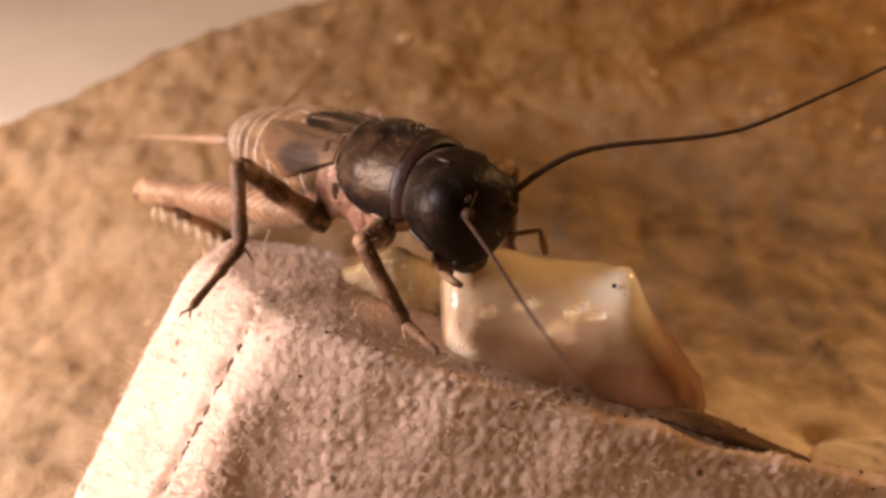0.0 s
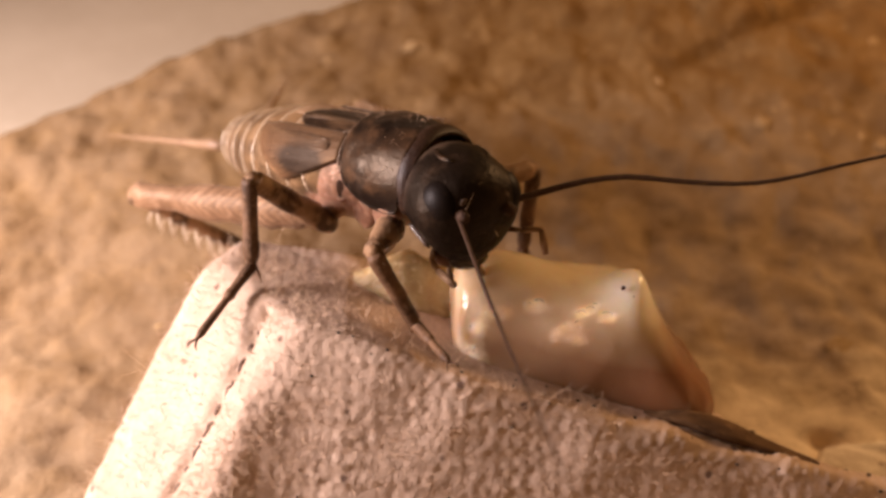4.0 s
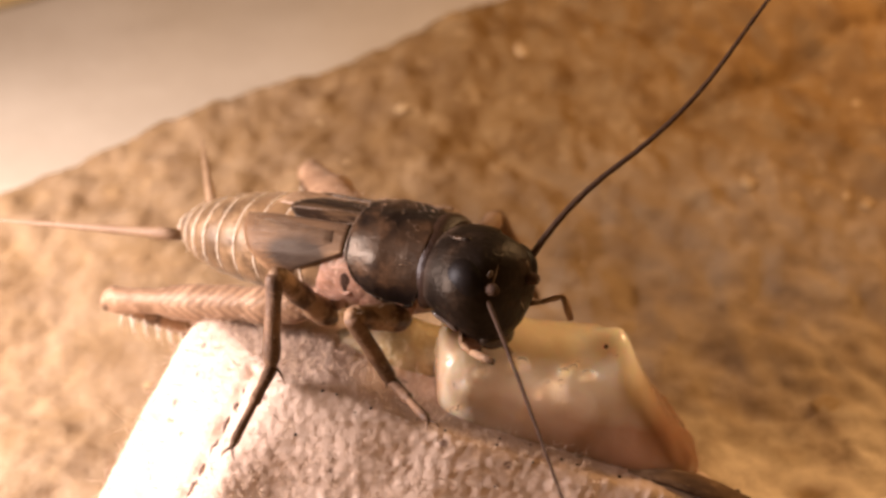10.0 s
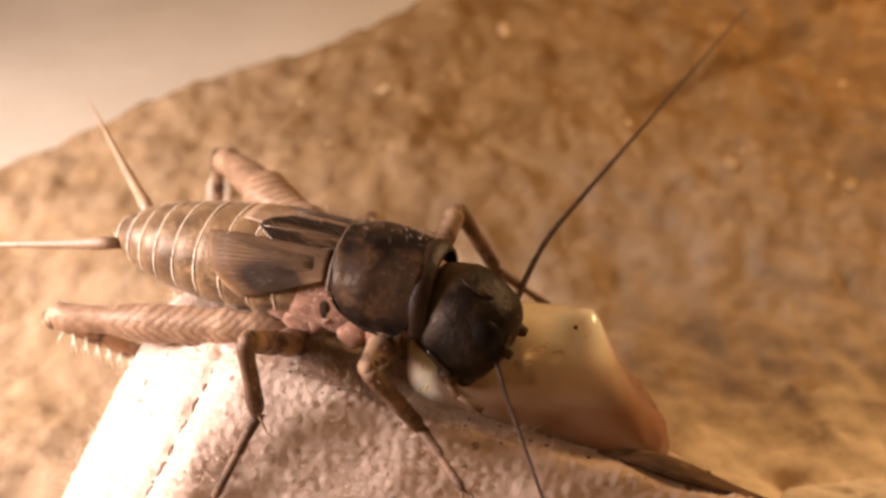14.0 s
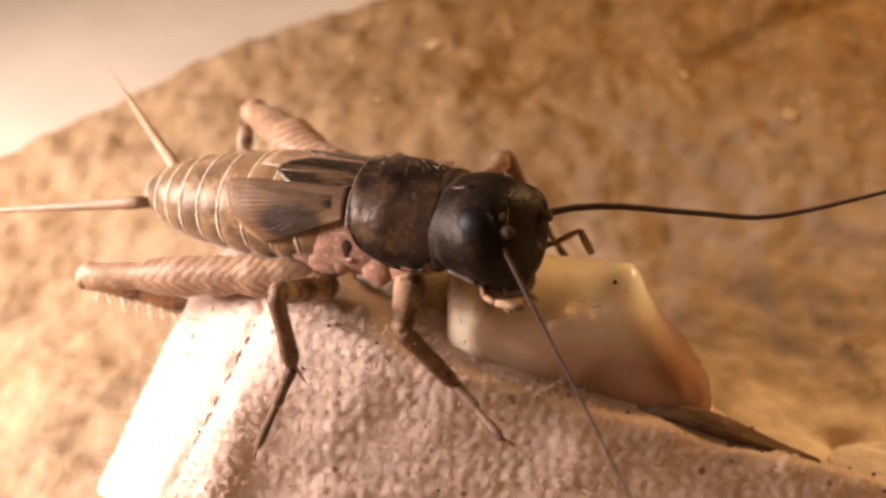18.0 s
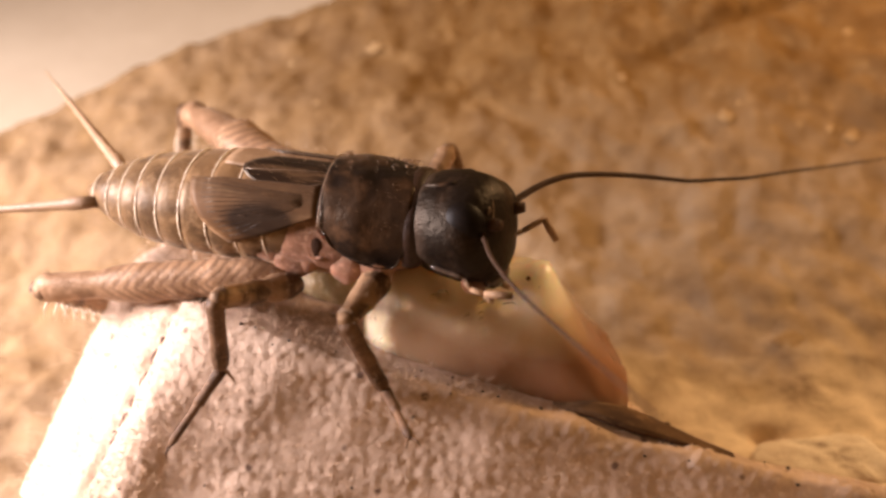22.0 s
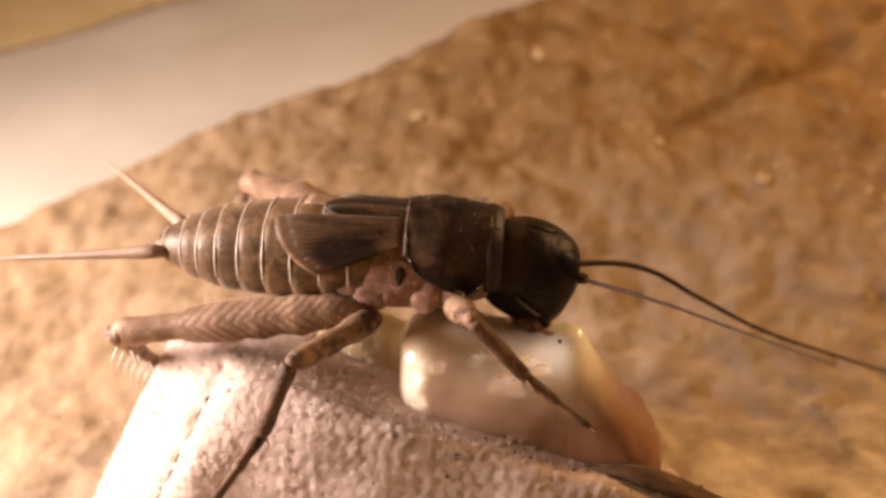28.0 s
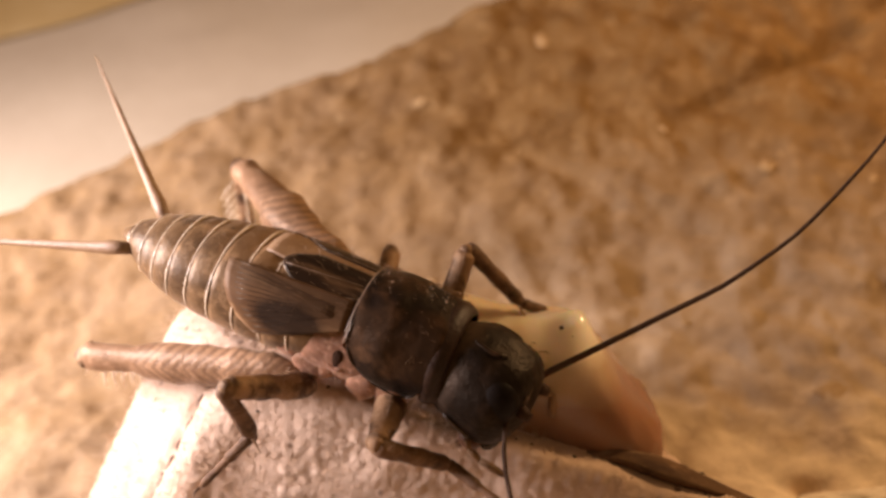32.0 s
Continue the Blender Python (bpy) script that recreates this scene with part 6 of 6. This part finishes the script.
        (3.5, (3.51, 2.74, 0.89), (3.79, 4.47, 1.31), (4.26, 6.19, 1.55), (4.94, 7.86, 1.54), (5.65, 9.51, 1.58), (6.32, 11.17, 1.75), (6.85, 12.84, 2.16), (7.3, 14.51, 2.68), (7.73, 16.2, 3.13), (8.08, 17.91, 3.56), (8.37, 19.65, 3.91), (8.6, 21.41, 4.25), (8.81, 23.17, 4.53), (8.99, 24.93, 4.85)),
        (5.5, (3.78, 2.52, 1.33), (4.33, 4.01, 2.19), (5.1, 5.47, 2.89), (6.11, 6.89, 3.35), (7.09, 8.3, 3.89), (8.01, 9.71, 4.53), (8.78, 11.13, 5.33), (9.44, 12.57, 6.18), (10.05, 14.06, 6.98), (10.61, 15.6, 7.73), (11.12, 17.18, 8.43), (11.62, 18.77, 9.1), (12.1, 20.37, 9.77), (12.59, 21.98, 10.42)),
        (6, (3.67, 2.48, 1.45), (4.24, 3.96, 2.32), (5.09, 5.41, 2.96), (6.13, 6.8, 3.41), (7.1, 8.2, 4), (8.01, 9.59, 4.69), (8.79, 11, 5.49), (9.47, 12.43, 6.35), (10.01, 13.91, 7.22), (10.58, 15.45, 7.97), (11.03, 17.01, 8.74), (11.58, 18.59, 9.4), (11.94, 20.17, 10.19), (12.57, 21.76, 10.75)),
        (7, (3.03, 2.43, 1.56), (3, 3.98, 2.48), (3.2, 5.61, 3.2), (3.57, 7.28, 3.77), (3.89, 8.9, 4.48), (4.16, 10.48, 5.31), (4.17, 11.89, 6.43), (4.24, 13.37, 7.45), (4.22, 14.85, 8.47), (4.15, 16.38, 9.42), (3.99, 17.92, 10.34), (3.82, 19.49, 11.19), (3.59, 21.04, 12.09), (3.43, 22.64, 12.89)),
        (8, (4.03, 2.53, 1.09), (4.88, 4.02, 1.65), (5.99, 5.4, 1.96), (7.3, 6.64, 2), (8.59, 7.88, 2.15), (9.73, 9.2, 2.61), (10.76, 10.54, 3.22), (11.74, 11.91, 3.87), (12.71, 13.3, 4.47), (13.63, 14.73, 5.04), (14.52, 16.22, 5.54), (15.35, 17.75, 6.01), (16.17, 19.29, 6.43), (16.97, 20.84, 6.87)),
        (9, (4.18, 2.52, 0.88), (5.12, 4.01, 1.29), (6.14, 5.44, 1.66), (7.27, 6.81, 1.95), (8.25, 8.21, 2.51), (9.1, 9.62, 3.25), (10, 11.01, 3.94), (10.92, 12.42, 4.58), (11.82, 13.86, 5.19), (12.66, 15.34, 5.76), (13.45, 16.88, 6.26), (14.21, 18.44, 6.74), (14.94, 20.02, 7.19), (15.67, 21.6, 7.64)),
        (10, (3.16, 2.28, 1.75), (3.22, 3.62, 2.96), (3.48, 5.01, 4.07), (3.91, 6.42, 5.11), (4.29, 7.77, 6.23), (4.59, 9.04, 7.47), (4.77, 10.23, 8.81), (4.88, 11.38, 10.19), (5, 12.56, 11.54), (5.06, 13.77, 12.88), (5.09, 15.03, 14.16), (5.06, 16.33, 15.4), (5.01, 17.66, 16.62), (4.93, 19, 17.82)),
        (11, (3, 2.7, 1.02), (2.91, 4.45, 1.43), (2.99, 6.22, 1.71), (3.13, 8, 1.97), (3.31, 9.77, 2.24), (3.53, 11.54, 2.5), (3.73, 13.29, 2.84), (3.87, 15.04, 3.27), (3.91, 16.74, 3.84), (3.93, 18.44, 4.45), (3.91, 20.11, 5.11), (3.8, 21.74, 5.86), (3.72, 23.38, 6.61), (3.63, 25.01, 7.36)),
        (12, (3.24, 2.79, 0.71), (3.45, 4.57, 0.78), (3.92, 6.31, 0.66), (4.39, 8.05, 0.62), (4.82, 9.79, 0.66), (5.26, 11.53, 0.74), (5.72, 13.27, 0.83), (6.2, 15.01, 0.94), (6.68, 16.74, 1.05), (7.17, 18.46, 1.18), (7.67, 20.19, 1.31), (8.17, 21.91, 1.45), (8.68, 23.63, 1.59), (9.19, 25.35, 1.73)),
        (13, (3.22, 2.72, 1.02), (3.21, 4.44, 1.56), (3.49, 6.18, 1.93), (4, 7.9, 2.05), (4.57, 9.61, 2.14), (5.18, 11.3, 2.2), (5.83, 12.98, 2.23), (6.49, 14.65, 2.27), (7.15, 16.32, 2.31), (7.83, 17.99, 2.35), (8.51, 19.65, 2.4), (9.2, 21.32, 2.46), (9.89, 22.98, 2.51), (10.59, 24.64, 2.57)),
        (14, (2.99, 2.65, 1.14), (2.68, 4.28, 1.85), (2.5, 5.89, 2.63), (2.53, 7.48, 3.47), (2.6, 9.05, 4.36), (2.68, 10.59, 5.28), (2.76, 12.12, 6.22), (2.84, 13.63, 7.2), (2.92, 15.13, 8.19), (3, 16.62, 9.2), (3.08, 18.1, 10.23), (3.16, 19.56, 11.26), (3.24, 21.03, 12.31), (3.33, 22.48, 13.37)),
        (14.5, (3.72, 2.28, 1.7), (4.14, 3.5, 2.94), (4.66, 4.67, 4.22), (5.29, 5.77, 5.49), (6.15, 6.79, 6.71), (6.9, 7.8, 7.99), (7.48, 8.81, 9.36), (7.75, 9.85, 10.8), (8.11, 10.89, 12.23), (8.43, 11.97, 13.64), (8.78, 13.09, 15), (9.11, 14.27, 16.32), (9.45, 15.5, 17.59), (9.77, 16.76, 18.83)),
        (16.5, (3.87, 2.56, 1.2), (4.67, 4.08, 1.71), (5.68, 5.55, 2), (6.83, 6.93, 2.11), (7.97, 8.31, 2.32), (9.05, 9.7, 2.68), (9.86, 11.12, 3.44), (10.63, 12.55, 4.21), (11.28, 14.01, 5.04), (11.94, 15.52, 5.76), (12.49, 17.07, 6.5), (13.09, 18.65, 7.12), (13.56, 20.23, 7.83), (14.18, 21.83, 8.37)),
        (17, (4.13, 2.57, 0.78), (5.12, 4.07, 0.91), (6.27, 5.45, 0.74), (7.48, 6.76, 0.5), (8.71, 8.05, 0.3), (9.88, 9.42, 0.36), (10.98, 10.82, 0.59), (12.01, 12.27, 0.89), (13.01, 13.75, 1.1), (13.93, 15.28, 1.31), (14.81, 16.85, 1.44), (15.63, 18.45, 1.59), (16.47, 20.03, 1.67), (17.24, 21.65, 1.85)),
        (18, (4.24, 2.53, 0.58), (5.31, 3.97, 0.4), (6.46, 5.31, 0.05), (7.65, 6.62, -0.27), (8.86, 7.92, -0.58), (10.01, 9.3, -0.53), (11.09, 10.73, -0.34), (12.13, 12.19, -0.14), (13.1, 13.69, 0.01), (14, 15.25, 0.14), (14.84, 16.84, 0.22), (15.66, 18.44, 0.31), (16.47, 20.04, 0.35), (17.25, 21.66, 0.46)),
        (19, (3.96, 2.29, 1.57), (4.71, 3.54, 2.62), (5.74, 4.77, 3.45), (6.98, 5.94, 4.01), (8.2, 7.1, 4.66), (9.33, 8.26, 5.44), (10.31, 9.44, 6.39), (11.25, 10.65, 7.33), (12.07, 11.92, 8.3), (12.9, 13.26, 9.17), (13.63, 14.63, 10.08), (14.44, 16.03, 10.87), (15.1, 17.43, 11.8), (15.98, 18.83, 12.5)),
        (20, (3.49, 2.68, 1.13), (3.77, 4.33, 1.78), (4.27, 5.96, 2.35), (4.97, 7.56, 2.81), (5.71, 9.13, 3.27), (6.48, 10.69, 3.74), (7.28, 12.23, 4.21), (8.02, 13.77, 4.77), (8.69, 15.32, 5.41), (9.23, 16.87, 6.15), (9.8, 18.41, 6.89), (10.37, 19.94, 7.64), (10.94, 21.47, 8.4), (11.51, 23, 9.16)),
        (21, (3.98, 2.42, 1.38), (5.11, 3.8, 1.59), (6.38, 5.08, 1.51), (7.69, 6.31, 1.44), (9.02, 7.52, 1.48), (10.29, 8.75, 1.8), (11.48, 9.99, 2.33), (12.72, 11.22, 2.77), (13.94, 12.48, 3.18), (15.16, 13.77, 3.48), (16.29, 15.13, 3.81), (17.39, 16.54, 4.05), (18.42, 17.98, 4.36), (19.48, 19.42, 4.53)),
        (22, (3.81, 2.69, 0.84), (4.51, 4.35, 0.97), (5.38, 5.9, 0.72), (6.32, 7.39, 0.33), (7.29, 8.84, -0.12), (8.29, 10.26, -0.59), (9.29, 11.73, -0.85), (10.31, 13.19, -1.1), (11.32, 14.68, -1.23), (12.34, 16.16, -1.37), (13.36, 17.63, -1.51), (14.39, 19.1, -1.64), (15.43, 20.56, -1.77), (16.47, 22.02, -1.89)),
        (23, (3.97, 2.36, 1.47), (5.11, 3.67, 1.94), (6.49, 4.83, 1.94), (7.92, 5.93, 1.87), (9.36, 7, 1.88), (10.81, 8.06, 1.98), (12.19, 9.17, 2.3), (13.51, 10.31, 2.75), (14.75, 11.5, 3.29), (15.99, 12.73, 3.73), (17.14, 14.03, 4.19), (18.29, 15.37, 4.55), (19.37, 16.75, 4.97), (20.49, 18.12, 5.27)),
        (24, (3.87, 2.44, 1.41), (4.85, 3.91, 1.78), (6.01, 5.29, 1.78), (7.22, 6.62, 1.76), (8.47, 7.91, 1.75), (9.68, 9.22, 2.01), (10.81, 10.54, 2.5), (11.93, 11.85, 2.99), (13.04, 13.19, 3.45), (14.12, 14.57, 3.89), (15.12, 16, 4.29), (16.07, 17.49, 4.66), (16.98, 19, 5.02), (17.88, 20.52, 5.35)),
        (25, (4.56, 1.74, 1.55), (5.82, 2.44, 2.62), (7.24, 3.05, 3.55), (8.77, 3.6, 4.33), (10.38, 4.09, 4.98), (11.98, 4.55, 5.64), (13.59, 5, 6.31), (15.21, 5.42, 6.98), (16.82, 5.83, 7.66), (18.44, 6.23, 8.34), (20.06, 6.62, 9.02), (21.68, 7, 9.7), (23.31, 7.38, 10.39), (24.93, 7.75, 11.07)),
        (26, (4.42, 1.12, 1.9), (5.67, 1.14, 3.2), (7.15, 1.01, 4.22), (8.72, 0.81, 5.06), (10.28, 0.57, 5.93), (11.83, 0.31, 6.81), (13.25, 0.08, 7.89), (14.6, -0.1, 9.07), (15.81, -0.17, 10.4), (17.13, -0.23, 11.62), (18.39, -0.19, 12.91), (19.73, -0.12, 14.1), (20.99, 0.03, 15.38), (22.38, 0.14, 16.52)),
        (26.5, (3.68, 1.43, 2.21), (4.34, 1.7, 3.86), (5.34, 1.8, 5.35), (6.47, 1.81, 6.75), (7.61, 1.78, 8.15), (8.76, 1.72, 9.53), (9.74, 1.7, 11.04), (10.52, 1.76, 12.66), (11.19, 1.89, 14.32), (11.85, 2.09, 15.99), (12.46, 2.37, 17.65), (13.16, 2.68, 19.29), (13.79, 3.06, 20.93), (14.52, 3.42, 22.53)),
        (28.5, (5, 1.47, 0.85), (6.74, 1.87, 1.11), (8.51, 2.15, 0.96), (10.22, 2.33, 0.42), (11.95, 2.49, -0.04), (13.69, 2.66, -0.48), (15.45, 2.87, -0.79), (17.21, 3.14, -1.01), (18.96, 3.49, -1.23), (20.7, 3.91, -1.48), (22.41, 4.4, -1.72), (24.12, 4.91, -1.98), (25.82, 5.43, -2.24), (27.52, 5.97, -2.51)),
        (29, (4.9, 1.57, 1.1), (6.54, 2.08, 1.64), (8.26, 2.5, 1.97), (10.02, 2.84, 2.07), (11.8, 3.14, 2.04), (13.55, 3.48, 2.24), (15.27, 3.89, 2.6), (16.94, 4.38, 3.04), (18.62, 4.92, 3.38), (20.26, 5.56, 3.78), (21.91, 6.22, 4.07), (23.52, 6.93, 4.47), (25.17, 7.61, 4.7), (26.73, 8.36, 5.18)),
        (30, (4.53, 2.24, 0.08), (5.75, 3.24, -0.8), (6.95, 4.11, -1.82), (8.16, 4.91, -2.88), (9.47, 5.8, -3.74), (10.81, 6.75, -4.48), (12.16, 7.81, -5.01), (13.49, 8.92, -5.5), (14.76, 10.15, -5.83), (15.98, 11.38, -6.34), (17.13, 12.71, -6.7), (18.27, 13.98, -7.29), (19.36, 15.37, -7.58), (20.48, 16.57, -8.33)),
        (31, (3.86, 2.64, 1), (4.5, 4.24, 1.5), (5.25, 5.82, 1.94), (6.08, 7.36, 2.36), (6.9, 8.88, 2.87), (7.73, 10.38, 3.41), (8.59, 11.88, 3.92), (9.45, 13.39, 4.39), (10.28, 14.92, 4.85), (11.05, 16.49, 5.26), (11.74, 18.11, 5.64), (12.4, 19.75, 5.98), (13.02, 21.41, 6.31), (13.64, 23.07, 6.62)),
        (32, (4.11, 2.17, 1.6), (4.93, 3.3, 2.74), (5.74, 4.37, 3.93), (6.56, 5.4, 5.16), (7.37, 6.4, 6.42), (7.99, 7.41, 7.78), (8.53, 8.41, 9.17), (8.85, 9.45, 10.61), (9.08, 10.49, 12.06), (9.25, 11.55, 13.51), (9.21, 12.65, 14.93), (9.3, 13.75, 16.35), (9.28, 14.9, 17.73), (9.39, 16.07, 19.1)),
    ])):
        stride(feelers[side], root, rows)


motions()
